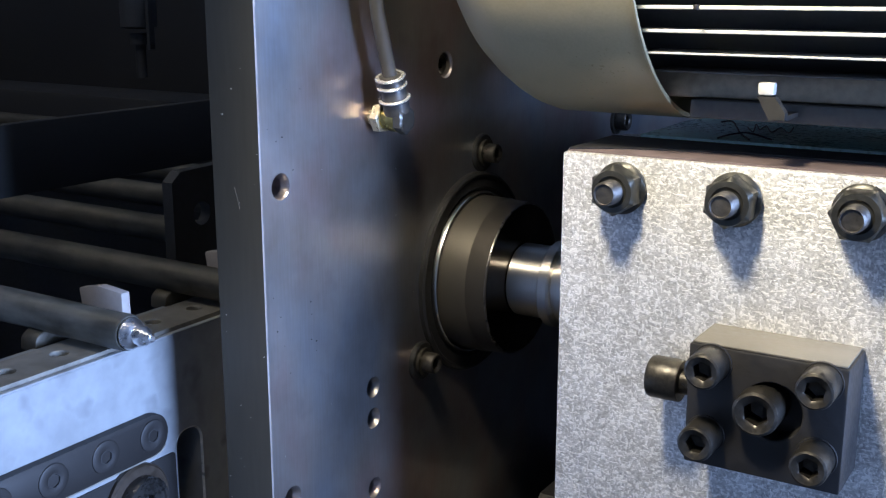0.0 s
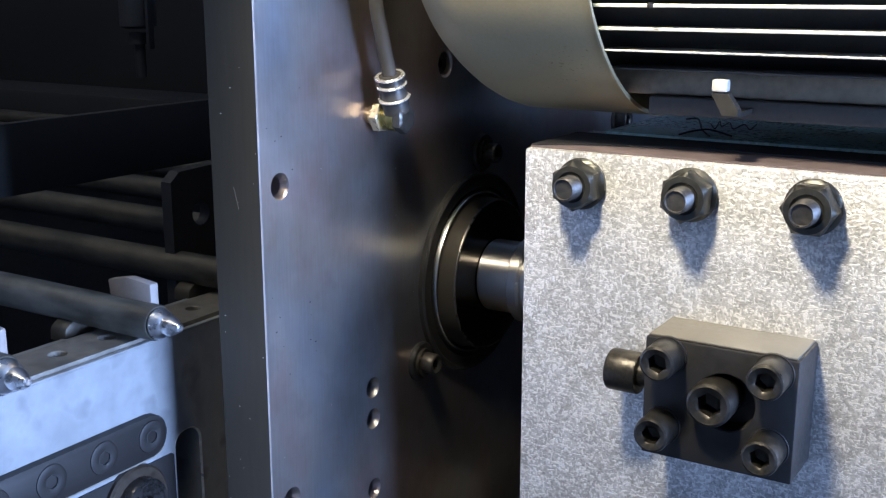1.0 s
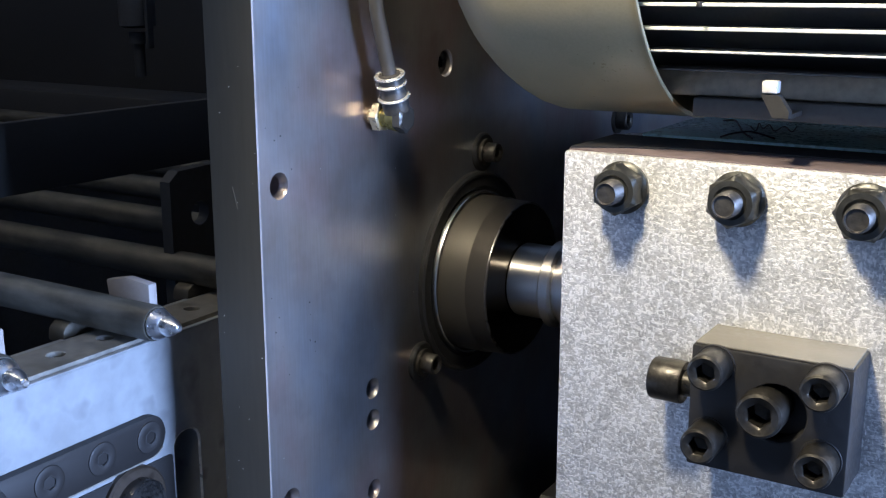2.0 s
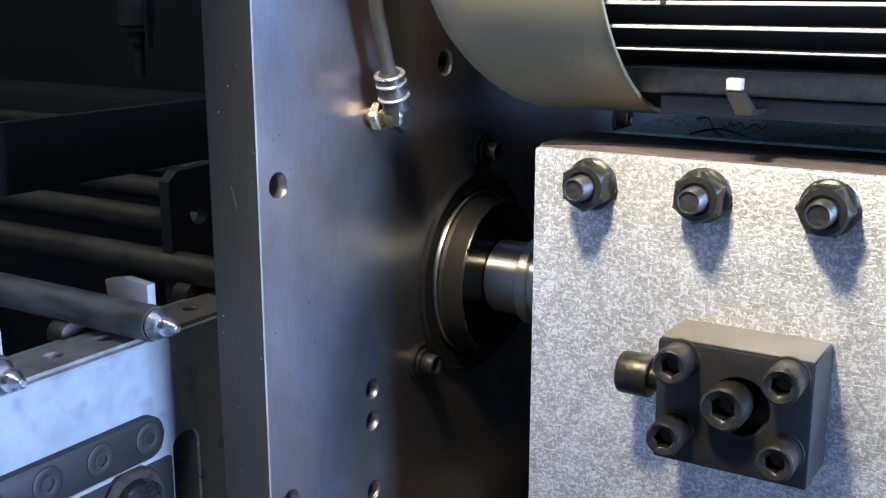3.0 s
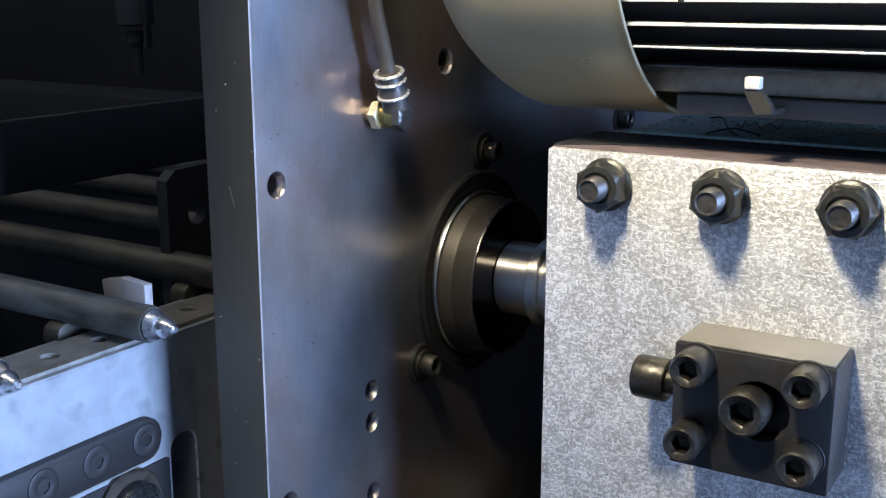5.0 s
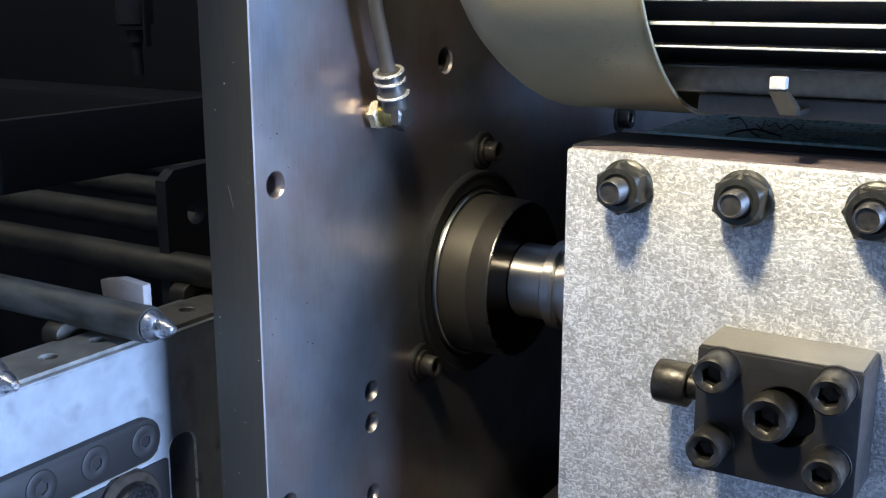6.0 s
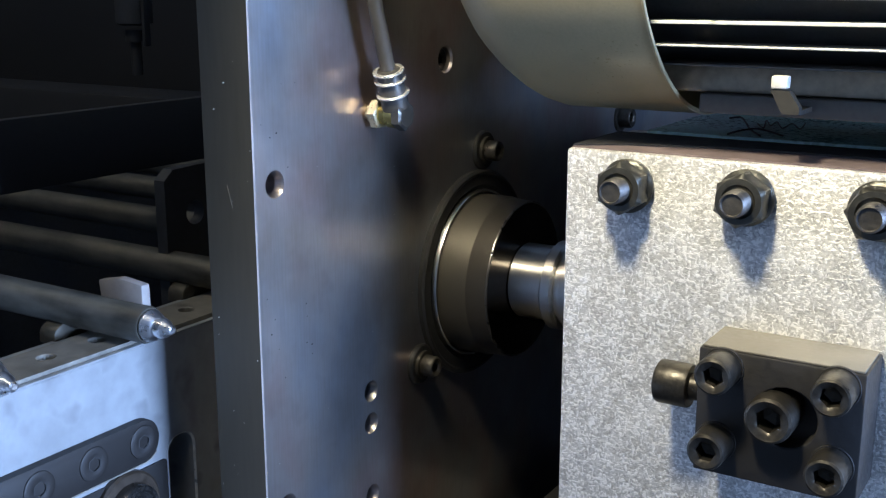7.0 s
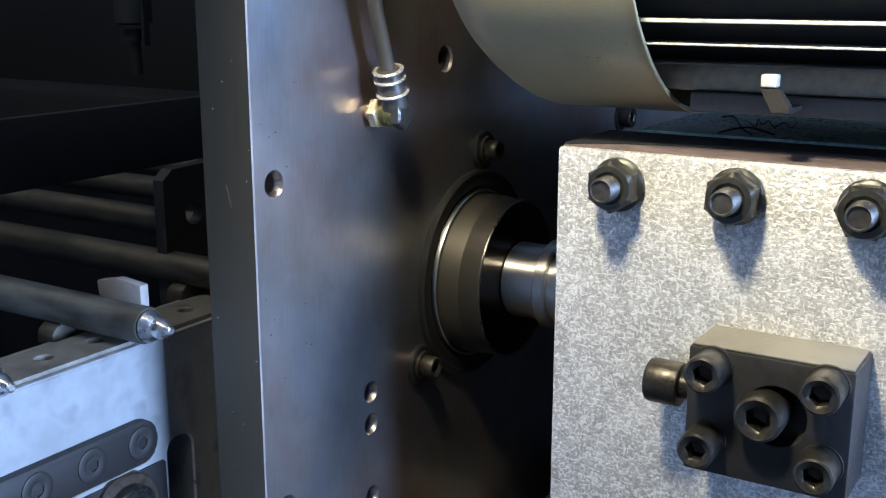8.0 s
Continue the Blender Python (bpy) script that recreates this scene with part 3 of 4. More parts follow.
def spindle_head():
    ob = thing("spindle_head", "sliding spindle head with a bright milled aluminium block", "spindle head", at=HEAD_AT)
    body = part("front_block", block((0.0922, 0.0723, 0.905), (0.45, 0.1365, 1.140), 0.0014, 2), M_BLOCK, ob, "milled aluminium block with scuffed face")
    m_up = pose(0, 0, 1.1401)
    part("top_land", prism([(0.0938, 0.0742), (0.45, 0.0742), (0.45, 0.0975), (0.150, 0.0965), (0.112, 0.0850)], 0.0006, m_up), M_LAND, ob, "pinkish grey strip along the block's top edge")
    part("top_cover", prism([(0.0938, 0.0750), (0.112, 0.0855), (0.150, 0.0970), (0.45, 0.0980), (0.45, 0.1185), (0.0938, 0.1185)], 0.0012, m_up), M_NEAR_BLACK, ob, "dark cover strip")
    part("saddle", block((0.10, 0.08, 0.868), (0.45, 0.30, 0.905), 0.003), M_BLACK, ob)
    part("rear_housing", block((0.100, 0.1367, 0.905), (0.45, 0.30, 1.1399), 0.003), M_BLACK, ob)
    part("base_plate", block((0.1057, 0.1188, 1.1402), (0.45, 0.235, 1.1425), 0.0006), M_TEAL, ob, "teal painted motor base plate")
    # quill and shaft on the spindle axis
    m = Matrix.Translation((0, AXIS_Y, AXIS_Z)) @ AX_X
    part("quill", turned([(-0.06, 0.030), (-0.06, 0.0398), (0.0165, 0.0398), (0.0180, 0.0390), (0.0285, 0.0385), (0.0288, 0.0382), (0.0288, 0.0372), (0.0, 0.0372), (0.0, 0.010)], m, 72), M_SLEEVE, ob, "grey turned steel quill")
    part("quill_band", turned([(0.0182, 0.0392), (0.0284, 0.0387), (0.0284, 0.0380), (0.0182, 0.0380)], m, 72, 0, False, True), M_BAND, ob, "dark band round the quill")
    # lip paler than the band, which paints in the edge's glint
    part("quill_lip", turned([(0.0283, 0.0378), (0.0283, 0.0386), (0.0289, 0.0384), (0.0292, 0.0378)], m, 96, 0, False, True), M_RINGDARK, ob, "paler lip of the quill, glint put into its colour")
    part("quill_face", turned([(0.0284, 0.0378), (0.0291, 0.0376), (0.0291, 0.0190), (0.0284, 0.0185)], m, 96), M_FACE, ob, "dark polished end face of the quill")
    part("shaft", turned([(0.0285, 0.0160), (0.0292, 0.0178), (0.0298, 0.0183), (0.0475, 0.0183), (0.0475, 0.0150)], m, 64), M_CHROME, ob, "polished steel shaft")
    part("collar", turned([(0.0470, 0.0160), (0.0470, 0.0205), (0.0480, 0.0215), (0.0525, 0.0215), (0.0535, 0.0205), (0.0535, 0.0185), (0.0570, 0.0185), (0.0570, 0.0210), (0.0650, 0.0215), (0.1000, 0.0215)], m, 64), M_CHROME, ob, "polished shaft collar")
    for i in range(6):
        hex_nut_stud(ob, (0.1177 + 0.0439 * i, 0.0723, 1.1279), AX_NY, (0.03, -0.08, 0.5, 0.25, 0.0, 0.5)[i])
    # clamp
    bm = bmesh.new()
    x0, x1, z0, z1, yf = 0.1559, 0.2108, 1.0345, 1.0795, 0.0473
    hole = (0.1862, 1.0597, 0.0110)
    outer, rims = sheet_with_holes(bm, [(x0, z0), (x1, z0), (x1, z1), (x0, z1)], [hole], lambda u, v: Vector((u, yf, v)), 40)
    bore(bm, rims[0], Vector((hole[0], yf, hole[1])), [(Vector((0, 0.0004, 0)), 0.96), (Vector((0, 0.010, 0)), 0.96)])
    back = [bm.verts.new((u, 0.0721, v)) for u, v in ((x0, z0), (x1, z0), (x1, z1), (x0, z1))]
    bm.faces.new(back)
    rim_edges = []
    for i in range(4):
        j = (i + 1) % 4
        bm.faces.new((outer[i], outer[j], back[j], back[i]))
        rim_edges += [bm.edges.get((outer[i], outer[j])), bm.edges.get((outer[i], back[i]))]
    bmesh.ops.bevel(bm, geom=rim_edges, offset=0.0008, segments=2, affect="EDGES", profile=0.5)
    clamp = part("clamp", bm, M_BLACK, ob, "black steel clamp plate with socket screws")
    # slab lightens the clamp's top: lamp light put into its colour
    part("top_face", block((x0 + 0.0009, yf + 0.0009, z1 + 0.0001), (x1 - 0.0009, 0.0720, z1 + 0.0009), 0.0003), M_LIGHTER_STEEL, clamp, "lighter top face, lamp light put into its colour")
    for k, (u, v) in enumerate(((0.1646, 1.0736), (0.1636, 1.0466), (0.2024, 1.0740), (0.2024, 1.0468))):
        part("counterbore_ring", turned([(-0.0003, 0.0060), (-0.0003, 0.0072), (0.0006, 0.0070), (0.0006, 0.0060)], Matrix.Translation((u, yf, v)) @ AX_NY, 36, 0, False, True), M_BLACK, clamp)
        cap_screw(clamp, (u, yf, v), AX_NY, 0.0130, 0.0120, "cap_screw", 0, 0.2 + 0.33 * k)
    cap_screw(clamp, (0.1826, yf + 0.0085, 1.0605), AX_NY, 0.0163, 0.0165, "centre_screw", 0, 0.12, 0.001)
    cap_screw(clamp, (0.1500, 0.0593, 1.0600), pose(0, 0, 0, 0, -90, 0), 0.0160, 0.0126, "side_screw", 0, 0.3, 0.008)
    return ob


head = spindle_head()
MOTOR_AT = Vector((0.26, 0.1273, 1.1426))


def electric_motor():
    ob = thing("electric_motor", "grey finned electric motor with a smooth fan cowl", "electric motor", at=MOTOR_AT)
    ay, az = 0.1273, 1.2435
    m = Matrix.Translation((0, ay, az)) @ AX_X
    cowl = part("fan_cowl", turned([(0.130, 0.0918), (0.130, 0.0933), (0.0740, 0.0933), (0.0680, 0.0918), (0.0630, 0.0895), (0.0560, 0.0850), (0.0500, 0.0800), (0.0455, 0.0745), (0.0430, 0.0680), (0.0420, 0.0300), (0.0420, 0.004),
                             (0.0450, 0.004), (0.0450, 0.0660), (0.0480, 0.0735), (0.0580, 0.0835), (0.0680, 0.0895), (0.0760, 0.0918)], m, 96, 0, False, True), M_COWL, ob, "smooth grey sheet metal fan cowl")
    part("rim_bead", turned([(0.1292, 0.0934), (0.1296, 0.0937), (0.1302, 0.0937), (0.1304, 0.0933), (0.1302, 0.0928), (0.1295, 0.0926)], m, 96, 0, False, True), M_COWL, cowl)
    # body darkened: shade behind the fins is put into its colour
    part("stator", turned([(0.100, 0.070), (0.100, 0.0780), (0.42, 0.0780), (0.425, 0.072)], m, 72), M_STATOR, ob, "cast motor body, shade behind the fins in its colour")
    # horizontal cooling fins down the side that faces out, and their mates
    for side in (-1, 1):
        for i in range(-9, 8):
            zz = az + 0.0087 * i + 0.0058 + {-9: 0.0016, -7: -0.0008, -6: -0.0014}.get(i, 0.0)
            reach = math.sqrt(max(0.0895 ** 2 - (zz - az) ** 2, 0)) + {-8: 0.0040, -7: 0.0013}.get(i, 0.0)
            inner = math.sqrt(max(0.0770 ** 2 - (zz - az) ** 2, 0))
            if reach - inner < 0.004 or zz - az < -0.074:
                continue
            ya, yb = sorted((ay + side * inner * 0.96, ay + side * reach))
            thick = 0.00065 if i > -8 else 0.0004
            bm = block((0.126, ya, zz - thick), (0.42, yb, zz + thick), 0.00045, 2)
            # fins whitened: lamp light put into their colour, lowest one kept dark
            part("fin", bm, M_FIN_LIT if i > -9 else M_FOOT, ob)
    part("fin_clip", block((0.1497, 0.0499, 1.1948), (0.1513, 0.0530, 1.1968), 0.0004), M_BLACK, ob, "small dark clip on a cooling fin")
    for side in (-1, 1):
        yc = ay + side * 0.0270
        foot = part("foot", block((0.1385, yc - 0.016, 1.1548), (0.40, yc + 0.016, 1.1618), 0.001), M_FOOT, ob, "grey cast motor foot")
        part("web", block((0.121, yc - 0.013, 1.1619), (0.40, yc + 0.013, 1.1725), 0.002), M_WEB, foot)
        yb = ay + side * 0.0610
        # strap end made paler than the strap: lamp light put into its colour
        part("strap_end", block((0.1693, yb - 0.0022, 1.1664), (0.1747, yb + 0.0022, 1.1706), 0.0006), M_PALE_STEEL, foot, "paler strap end, lamp light put into its colour")
        part("strap", prism([(0.1692, 1.1659), (0.1752, 1.1659), (0.1790, 1.1605), (0.1790, 1.1582), (0.1735, 1.1582)], 0.0040, Matrix(((1, 0, 0, 0), (0, 0, -1, yb + 0.0020), (0, 1, 0, 0), (0, 0, 0, 1)))), M_STRAP, foot)
        sa, sb = sorted((yb - side * 0.002, yc + side * 0.015))
        part("strap_arm", block((0.1740, sa, 1.1575), (0.1785, sb, 1.1592)), M_STRAP, foot)
        part("spacer", block((0.30, yc - 0.014, 1.1426), (0.38, yc + 0.014, 1.1547), 0.001), M_BLACK, foot)
    return ob


motor = electric_motor()

# thin raised strokes standing for handwriting, placed to fit the camera's view
SCRIBBLE_AT = Vector((0.14, 0.145, 1.1425))
wire = thing("scribble_strokes", "thin black strokes standing for handwriting on the teal plate", "wire", at=SCRIBBLE_AT)
part("strand", tube([(0.1229, 0.1728, 1.1431), (0.1262, 0.178, 1.1431), (0.1351, 0.1565, 1.1433), (0.1420, 0.1387, 1.1431), (0.1512, 0.1208, 1.1431)], 0.0004, 6), M_INK, wire)
part("strand", tube([(0.1390, 0.1190, 1.1431), (0.1392, 0.1285, 1.1431), (0.1421, 0.1332, 1.1436), (0.1479, 0.1320, 1.1443), (0.1587, 0.1255, 1.1431)], 0.0004, 6), M_INK, wire)
part("strand", tube([(0.1392, 0.159, 1.1431), (0.1466, 0.1416, 1.1436), (0.1413, 0.1642, 1.1441), (0.1489, 0.143, 1.1446), (0.1460, 0.1633, 1.1438), (0.1523, 0.1487, 1.1431), (0.1515, 0.1667, 1.1431), (0.1590, 0.150, 1.1431), (0.1560, 0.170, 1.1431)], 0.0003, 6), M_INK, wire)

# ---------------------------------------------------------------- transfer conveyor beside the plate
RAIL_X = -0.06


def rounded(y0, z0, y1, z1, r, n=6):
    pts = []
    for cy, cz, a0 in ((y1 - r, z1 - r, 0), (y0 + r, z1 - r, 90), (y0 + r, z0 + r, 180), (y1 - r, z0 + r, 270)):
        pts += [(cy + r * math.cos(radians(a0 + 90 * k / n)), cz + r * math.sin(radians(a0 + 90 * k / n))) for k in range(n + 1)]
    return pts


def conveyor_rail():
    ob = thing("conveyor_rail", "worn aluminium conveyor rail with a slotted top strip", "conveyor rail", at=(-0.1, 0.2, 0.55))
    y0, y1, z0, z1 = -0.42, 0.70, 0.86, 1.0559
    bm = bmesh.new()
    edges, loops = [], []
    for pts in ([(y0, z0), (y1, z0), (y1, z1), (y0, z1)], rounded(0.0049, 0.9504, 0.021, 1.0114, 0.0071), rounded(-0.1299, 0.9504, -0.0873, 1.0114, 0.0071)):
        vs = [bm.verts.new((RAIL_X, u, v)) for u, v in pts]
        loops.append(vs)
        edges += [bm.edges.new((vs[i], vs[(i + 1) % len(vs)])) for i in range(len(vs))]
    bmesh.ops.triangle_fill(bm, edges=edges, use_beauty=True)
    for vs in loops[1:]:
        inner = [bm.verts.new(v.co + Vector((-0.030, 0, 0))) for v in vs]
        for i in range(len(vs)):
            j = (i + 1) % len(vs)
            bm.faces.new((vs[i], vs[j], inner[j], inner[i]))
    o = loops[0]
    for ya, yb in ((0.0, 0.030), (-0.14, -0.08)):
        # black sheet stands in for the shade inside the pocket
        part("pocket_shade", block((RAIL_X - 0.034, ya, 0.93), (RAIL_X - 0.0305, yb, 1.02)), M_BLACK, ob, "black sheet for the shade inside the pocket")
    back = [bm.verts.new((-0.0969, v.co.y, v.co.z)) for v in o]
    bm.faces.new(back)
    for i in range(4):
        bm.faces.new((o[i], o[(i + 1) % 4], back[(i + 1) % 4], back[i]))
    part("beam", bm, M_ALU, ob, "worn aluminium beam with rounded pockets", smooth=False)
    for ya, yb in ((0.0049, 0.021), (-0.1299, -0.0873)):
        bm, d = bmesh.new(), 0.0008
        steps = [(0.0, RAIL_X + 0.0003), (d, RAIL_X - 0.0005), (0.0001, RAIL_X - 0.0012)]
        hoops = [[bm.verts.new((x, u, v)) for u, v in rounded(ya + e, 0.9504 + e, yb - e, 1.0114 - e, 0.0071 - e)] for e, x in steps]
        for a, b in ((0, 1), (1, 2), (2, 0)):
            for i in range(len(hoops[0])):
                j = (i + 1) % len(hoops[0])
                bm.faces.new((hoops[a][i], hoops[a][j], hoops[b][j], hoops[b][i]))
        bmesh.ops.recalc_face_normals(bm, faces=bm.faces)
        # rim paler than the beam: its edge highlight is in the colour
        part("pocket_rim", bm, M_RIM, ob, "pale pocket rim, edge highlight put into its colour")
    holes = [(-0.0756, 0.0107 + 0.0252 * k, 0.0040) for k in range(-15, 27)]
    bm = bmesh.new()
    outer, rims = sheet_with_holes(bm, [(-0.0874, y0), (-0.0628, y0), (-0.0628, y1), (-0.0874, y1)], holes, lambda u, v: Vector((u, v, 1.0586)), 20)
    for (u, v, r), rim in zip(holes, rims):
        bore(bm, rim, Vector((u, v, 1.0586)), [(Vector((0, 0, -0.0004)), 0.92), (Vector((0, 0, -0.0022)), 0.9)])
    low = [bm.verts.new((v.co.x, v.co.y, 1.0561)) for v in outer]
    for i in range(4):
        bm.faces.new((outer[i], outer[(i + 1) % 4], low[(i + 1) % 4], low[i]))
    part("top_strip", bm, M_STRIP, ob, "slotted wear strip", smooth=False)
    part("lip", block((-0.0624, y0, 1.0559), (-0.0598, y1, 1.057), 0.0003, 1), M_ALU, ob)
    for k in range(-14, 27, 2):
        rings_m = Matrix.Translation((-0.0756, 0.0107 + 0.0252 * k - 0.0023, 1.0567))
        part("strip_screw", turned([(-0.0005, 0.0013), (0.0008, 0.0013), (0.0014, 0.0008)], rings_m, 16), M_TIP, ob, "small bright screw")
    for y in (-0.22, 0.55):
        part("pedestal", block((-0.095, y - 0.04, 0.55), (-0.0628, y + 0.04, 0.86), 0.003), M_DARK, ob)
    return ob


conveyor_rail()


def link_plate():
    ob = thing("link_plate", "dark rounded link plate with countersunk screws on the rail", "link plate", at=(RAIL_X, 0, 1.0172))
    pts = rounded(-0.1010, 1.0080, -0.0028, 1.0262, 0.0080, 8)
    part("plate", prism(pts, 0.0040, pose(RAIL_X, 0, 0) @ YZX, 0.0005), M_LINK, ob)
    # pale strip paints the highlight along the lower edge
    part("edge_highlight", prism([(-0.0930, 1.0074), (-0.0108, 1.0074), (-0.0075, 1.0082), (-0.0045, 1.0106), (-0.0047, 1.0110), (-0.0078, 1.0087), (-0.0109, 1.0080), (-0.0930, 1.0080)], 0.0006, pose(RAIL_X + 0.0037, 0, 0) @ YZX), M_STRIP, ob, "pale lower edge strip, edge highlight put into its colour")
    for y in (-0.0116, -0.0370, -0.0626, -0.0882):
        m = Matrix.Translation((RAIL_X + 0.0040, y, 1.0172)) @ AX_X
        part("countersunk_screw", turned([(-0.001, 0.0070), (-0.0004, 0.0076), (-0.0004, 0.0072), (0.0004, 0.0069), (0.0006, 0.0064), (0.0006, 0.0030), (0.0004, 0.0026), (-0.0022, 0.0026)], m, 48), M_LINK, ob)
        part("socket", turned([(-0.0030, 0.0020), (0.00065, 0.0029, "h"), (0.00068, 0.0025, "h"), (-0.0012, 0.0022, "h"), (-0.0014, 0.0008)], m, 48, 0.4), M_NEAR_BLACK, ob, "dark hexagon socket", smooth=False)
        # bright knob put in as the socket's glint
        part("socket_glint", turned([(-0.0016, 0.0008), (-0.0006, 0.0010), (-0.0002, 0.0005)], m @ Matrix.Translation((0.0004, 0.0006, 0)), 12), M_TIP, ob, "bright knob standing for the glint in the socket")
    return ob


link_plate()


def pivot_bolt(y, zz):
    ob = thing("pivot_bolt", "large steel pivot bolt with washer on the rail", "bolt", at=(RAIL_X, y, zz))
    m = Matrix.Translation((RAIL_X, y, zz)) @ AX_X
    part("washer", turned([(0, 0.0168), (0.0025, 0.0168), (0.0035, 0.0158), (0.0035, 0.010)], m, 64), M_BRONZE, ob, "worn bronze thrust washer")
    part("head", turned([(0.0035, 0.0120), (0.0075, 0.0120), (0.0085, 0.0114), (0.0085, 0.0100), (0.0078, 0.0094), (0.0078, 0.0045), (0.0070, 0.0040, "h"), (0.0040, 0.0040, "h"), (0.0035, 0.001, "h")], m, 64, 0.4), M_RINGDARK, ob, "round steel bolt head with a socket")
    part("arm", prism(rounded(y - 0.045, zz - 0.06, y + 0.0236, zz + 0.0140, 0.0015), 0.0014, pose(RAIL_X - 0.0005, 0, 0) @ YZX), M_LINK, ob)
    return ob


pivot_bolt(-0.0201, 0.9895)

# dark bracket, beam and post behind the conveyor
br = thing("dark_bracket", "dark steel bracket plate with a round hole", "bracket", at=(-0.109, 0.12, 0.55))
bm = bmesh.new()
outline = [(0.0588, 0.55), (0.20, 0.55), (0.20, 1.1185), (0.0649, 1.1149), (0.0588, 1.1102)]
outer, rims = sheet_with_holes(bm, outline, [(0.0781, 1.0923, 0.0060)], lambda u, v: Vector((-0.1092, u, v)), 32)
far_outer, far_rims = sheet_with_holes(bm, outline, [(0.0781, 1.0923, 0.0060)], lambda u, v: Vector((-0.1158, u, v)), 32)
for near_loop, far_loop in ((outer, far_outer), (rims[0], far_rims[0])):
    for i in range(len(near_loop)):
        j = (i + 1) % len(near_loop)
        bm.faces.new((near_loop[i], near_loop[j], far_loop[j], far_loop[i]))
part("plate", bm, M_DARK, br, smooth=False)
part("foot", block((-0.1090, 0.0600, 0.5502), (-0.0980, 0.198, 0.562), 0.001), M_DARK, br)
bm_beam = thing("cross_beam", "near-black cross beam behind the transfer rods", "beam", at=(-0.6, 0.47, 0.55))
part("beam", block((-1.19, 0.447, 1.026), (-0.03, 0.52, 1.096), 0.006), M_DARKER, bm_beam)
for xx in (-1.15, -0.06):
    part("leg", block((xx - 0.03, 0.455, 0.55), (xx + 0.03, 0.512, 1.026), 0.004), M_DARK, bm_beam)
post = thing("hanging_cylinder", "dark hanging pneumatic cylinder with a lower rod", "cylinder", at=(-0.49, 0.40, 1.148))
part("barrel", turned([(0.0, 0.012), (0.002, 0.0165), (0.5, 0.0165)], pose(-0.495, 0.40, 1.166), 32), M_DARK, post)
part("guard", block((-0.478, 0.392, 1.148), (-0.474, 0.399, 1.66), 0.001), M_DARK, post)
part("rod", turned([(0.0, 0.005), (0.03, 0.005), (0.03, 0.009), (0.04, 0.009)], pose(-0.495, 0.40, 1.122), 20), M_DARKER, post)
part("hanger", block((-0.53, 0.385, 1.66), (-0.46, 0.75, 1.68), 0.002), M_DARK, post)
side_beam = thing("side_beam", "near-black flat side beam over the transfer rods", "beam", at=(-0.203, 0.2, 0.55))
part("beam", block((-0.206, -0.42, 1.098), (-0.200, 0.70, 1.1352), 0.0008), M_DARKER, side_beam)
for y in (-0.40, 0.68):
    part("post", block((-0.226, y - 0.02, 0.55), (-0.2062, y + 0.02, 1.130), 0.002), M_DARKER, side_beam)
far = thing("rear_rail", "dark support rail under the transfer rods", "rail", at=(-0.45, 0.2, 0.55))
part("wear_strip", block((-0.466, -0.42, 1.0545), (-0.444, 0.70, 1.0604), 0.001), M_ROD, far, "worn steel wear strip")
part("web", block((-0.462, -0.42, 0.60), (-0.448, 0.70, 1.0545), 0.002), M_DARK, far)
part("base_flange", block((-0.49, -0.42, 0.55), (-0.42, 0.70, 0.60), 0.003), M_DARK, far)

# ---------------------------------------------------------------- transfer rods, one pitch apart
PITCH, ROD_Y, ROD_Z = 0.0728, -0.0104, 1.0682


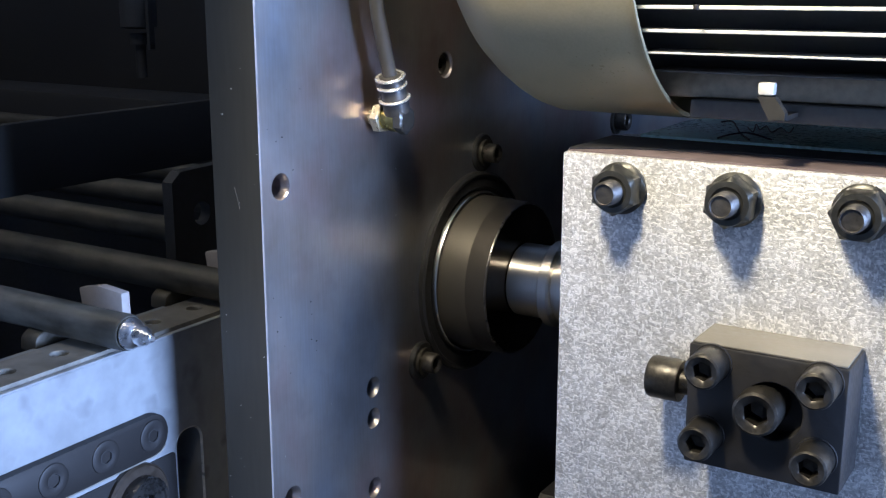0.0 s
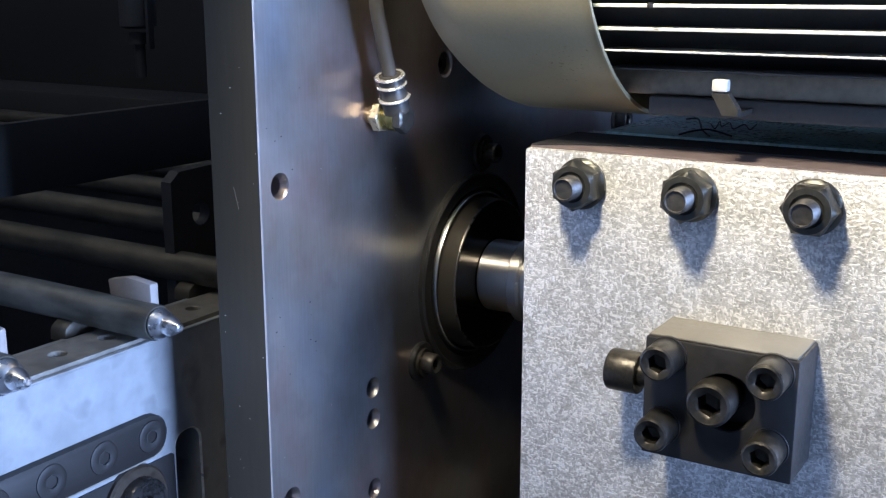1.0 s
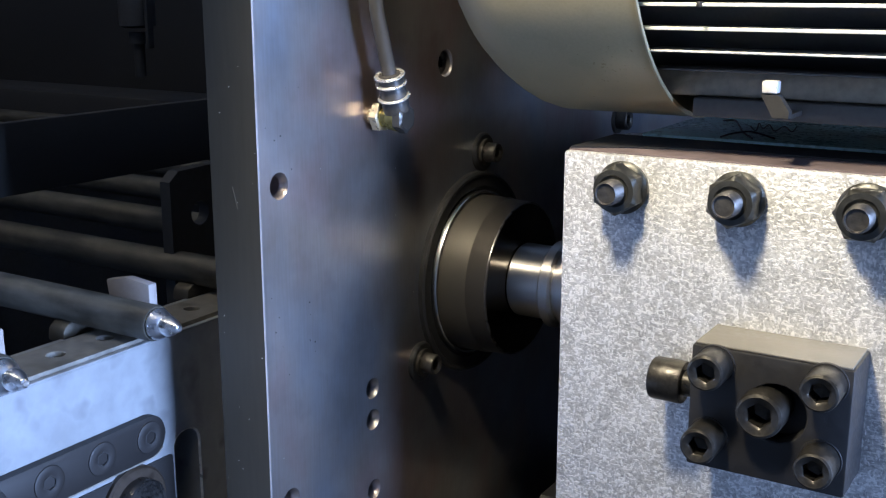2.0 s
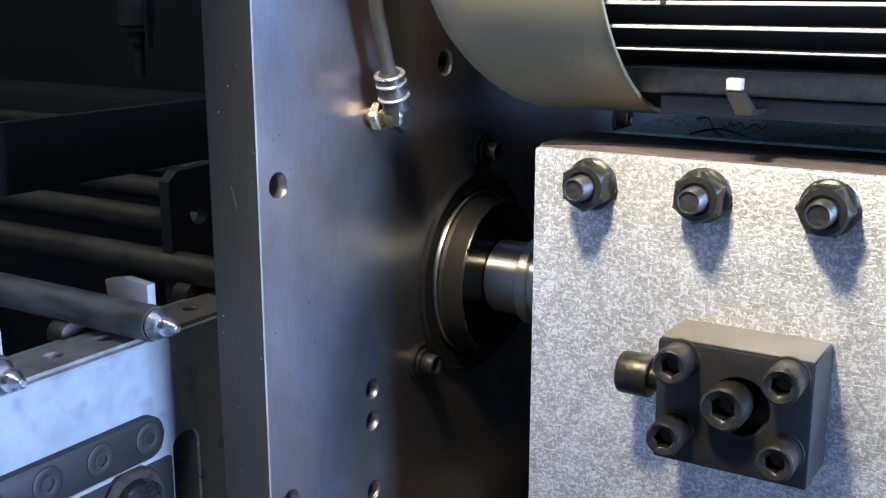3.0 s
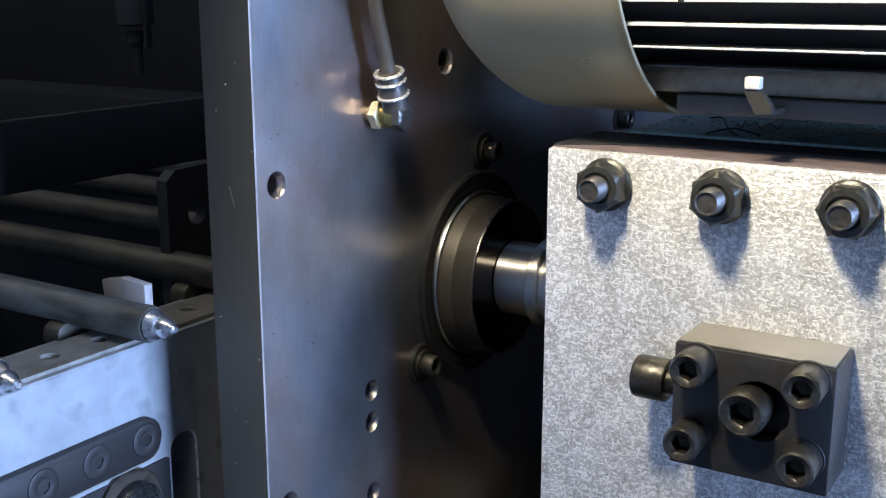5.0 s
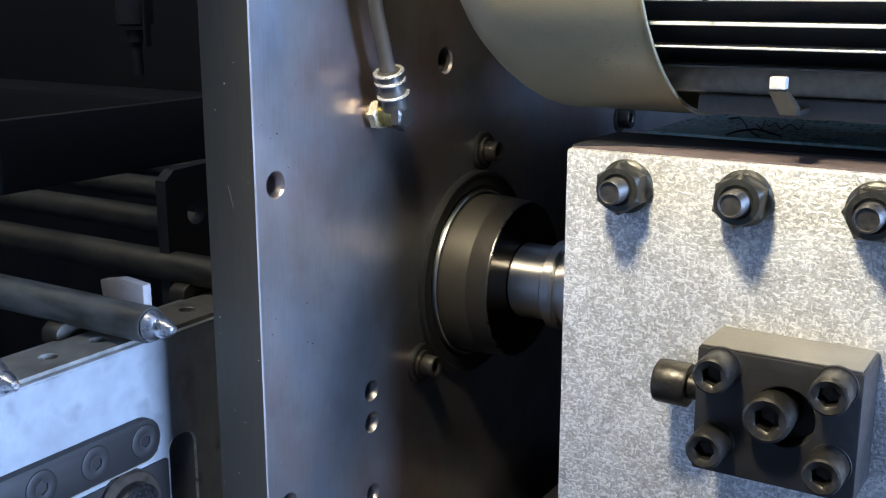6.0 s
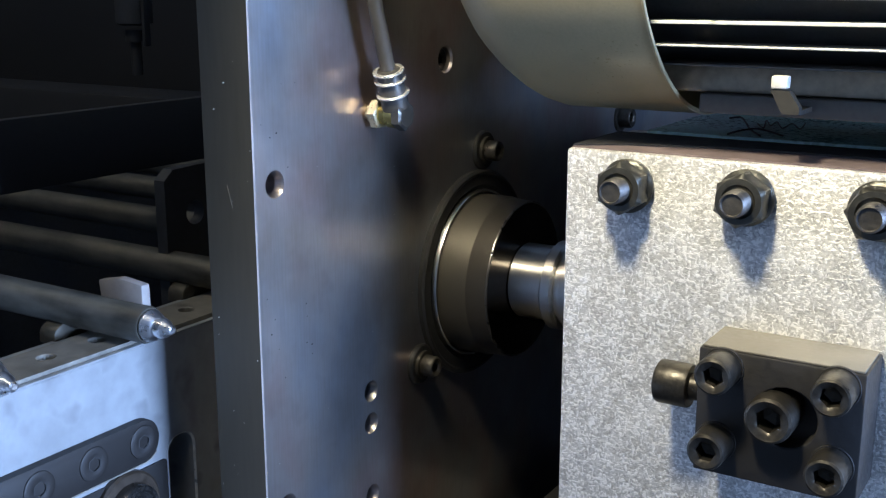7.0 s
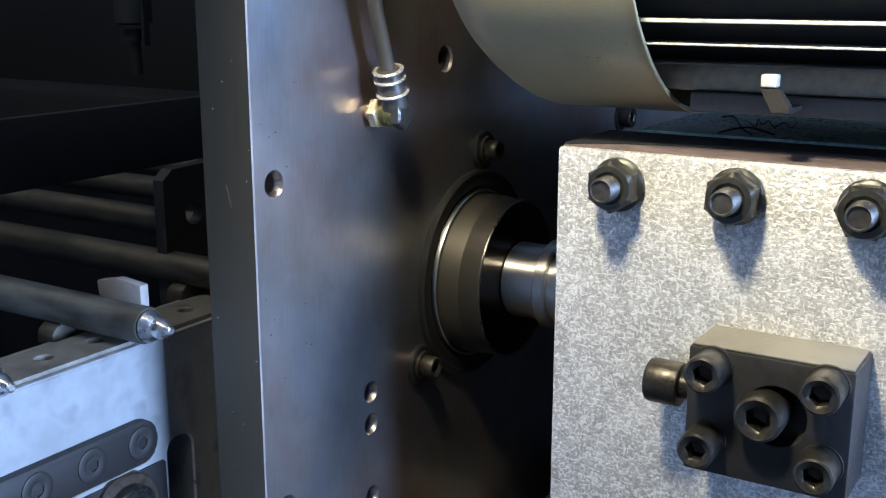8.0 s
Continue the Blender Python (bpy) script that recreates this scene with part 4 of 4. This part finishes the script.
def transfer_rod():
    ob = thing("transfer_rod", "worn steel transfer rod with a polished tip and pale block", "transfer rod", "transfer rods", at=(-0.2, ROD_Y, ROD_Z))
    m = Matrix.Translation((0, ROD_Y, ROD_Z)) @ AX_X
    part("rod", turned([(-0.85, 0.0076), (-0.0500, 0.0076), (-0.0490, 0.0070)], m, 28), M_ROD, ob)
    part("tip", turned([(-0.0492, 0.0060), (-0.0476, 0.0066), (-0.0454, 0.0056), (-0.0440, 0.0038), (-0.0418, 0.0043), (-0.0396, 0.0036), (-0.0374, 0.0021), (-0.0363, 0.0018), (-0.0358, 0.0011)], m, 28), M_TIP, ob, "polished steel tip")
    y, zz = ROD_Y, ROD_Z
    pts = [(-0.0775, zz + 0.002), (-0.0792, zz + 0.0140), (-0.0668, zz + 0.0165), (-0.0538, zz + 0.0152), (-0.0538, zz + 0.002)]
    part("carrier_block", prism(pts, 0.0045, Matrix(((1, 0, 0, 0), (0, 0, -1, y + 0.0060), (0, 1, 0, 0), (0, 0, 0, 1))), 0.0007), M_PALE, ob, "pale plastic carrier block")
    lug = [(y - 0.0100, zz - 0.0140), (y - 0.0096, zz - 0.0096)]
    lug += [(y - 0.0096 + 0.0226 * (1 - math.cos(radians(a))), zz - 0.0096 + 0.0066 * math.sin(radians(a))) for a in (15, 30, 45, 60, 75, 90)]
    lug += [(y + 0.034, zz - 0.0042), (y + 0.034, zz - 0.0140)]
    part("lug", prism(lug, 0.0100, pose(-0.1050, 0, 0) @ YZX, 0.0007), M_LUG, ob, "worn steel lug")
    return ob


first = transfer_rod()
rods = {0: first}
for k in (1, 2, 3, 4, 5, 6, 7, 8):
    rods[k] = copy_thing(first, pose(-0.2, ROD_Y + PITCH * k, ROD_Z))

# ---------------------------------------------------------------- what moves
STROKE, CYCLE = 0.0170, 2.2
SLIDE = [(0.0, 1.0), (0.42, 1.0), (0.5, 0.93), (0.6, 0.545), (0.7, 0.39), (0.8, 0.235), (0.9, 0.125), (1.0, 0.01), (1.1, -0.05), (1.2, 0.03), (1.3, 0.30), (1.4, 0.745), (1.5, 0.955), (1.58, 1.0)]
INDEX = [(-0.15, 0.0), (-0.1, 0.03), (0.0, 0.285), (0.1, 0.555), (0.2, 0.96), (0.28, 1.0)]


def motions():
    rows = []
    for c in range(4):
        rows += [(c * CYCLE + p, s) for p, s in SLIDE if c * CYCLE + p <= 8.0]
    rows.append((8.0, 0.765))
    rows = sorted(dict(rows).items())
    walk(head, [(t, pose(HEAD_AT.x + STROKE * (s - 1), HEAD_AT.y, HEAD_AT.z)) for t, s in rows])
    walk(motor, [(t, pose(MOTOR_AT.x + STROKE * (s - 1), MOTOR_AT.y, MOTOR_AT.z)) for t, s in rows])
    walk(wire, [(t, pose(SCRIBBLE_AT.x + STROKE * (s - 1), SCRIBBLE_AT.y, SCRIBBLE_AT.z)) for t, s in rows])
    steps = [(0.0, 0.22), (0.1, 0.51), (0.2, 0.94), (0.28, 1.0)]
    for c in range(1, 4):
        steps += [(c * CYCLE + p, c + s) for p, s in INDEX]
    steps.append((8.0, 4.0))
    for k, rod in rods.items():
        walk(rod, [(t, pose(-0.2, ROD_Y + PITCH * (k - n), ROD_Z)) for t, n in steps])


motions()
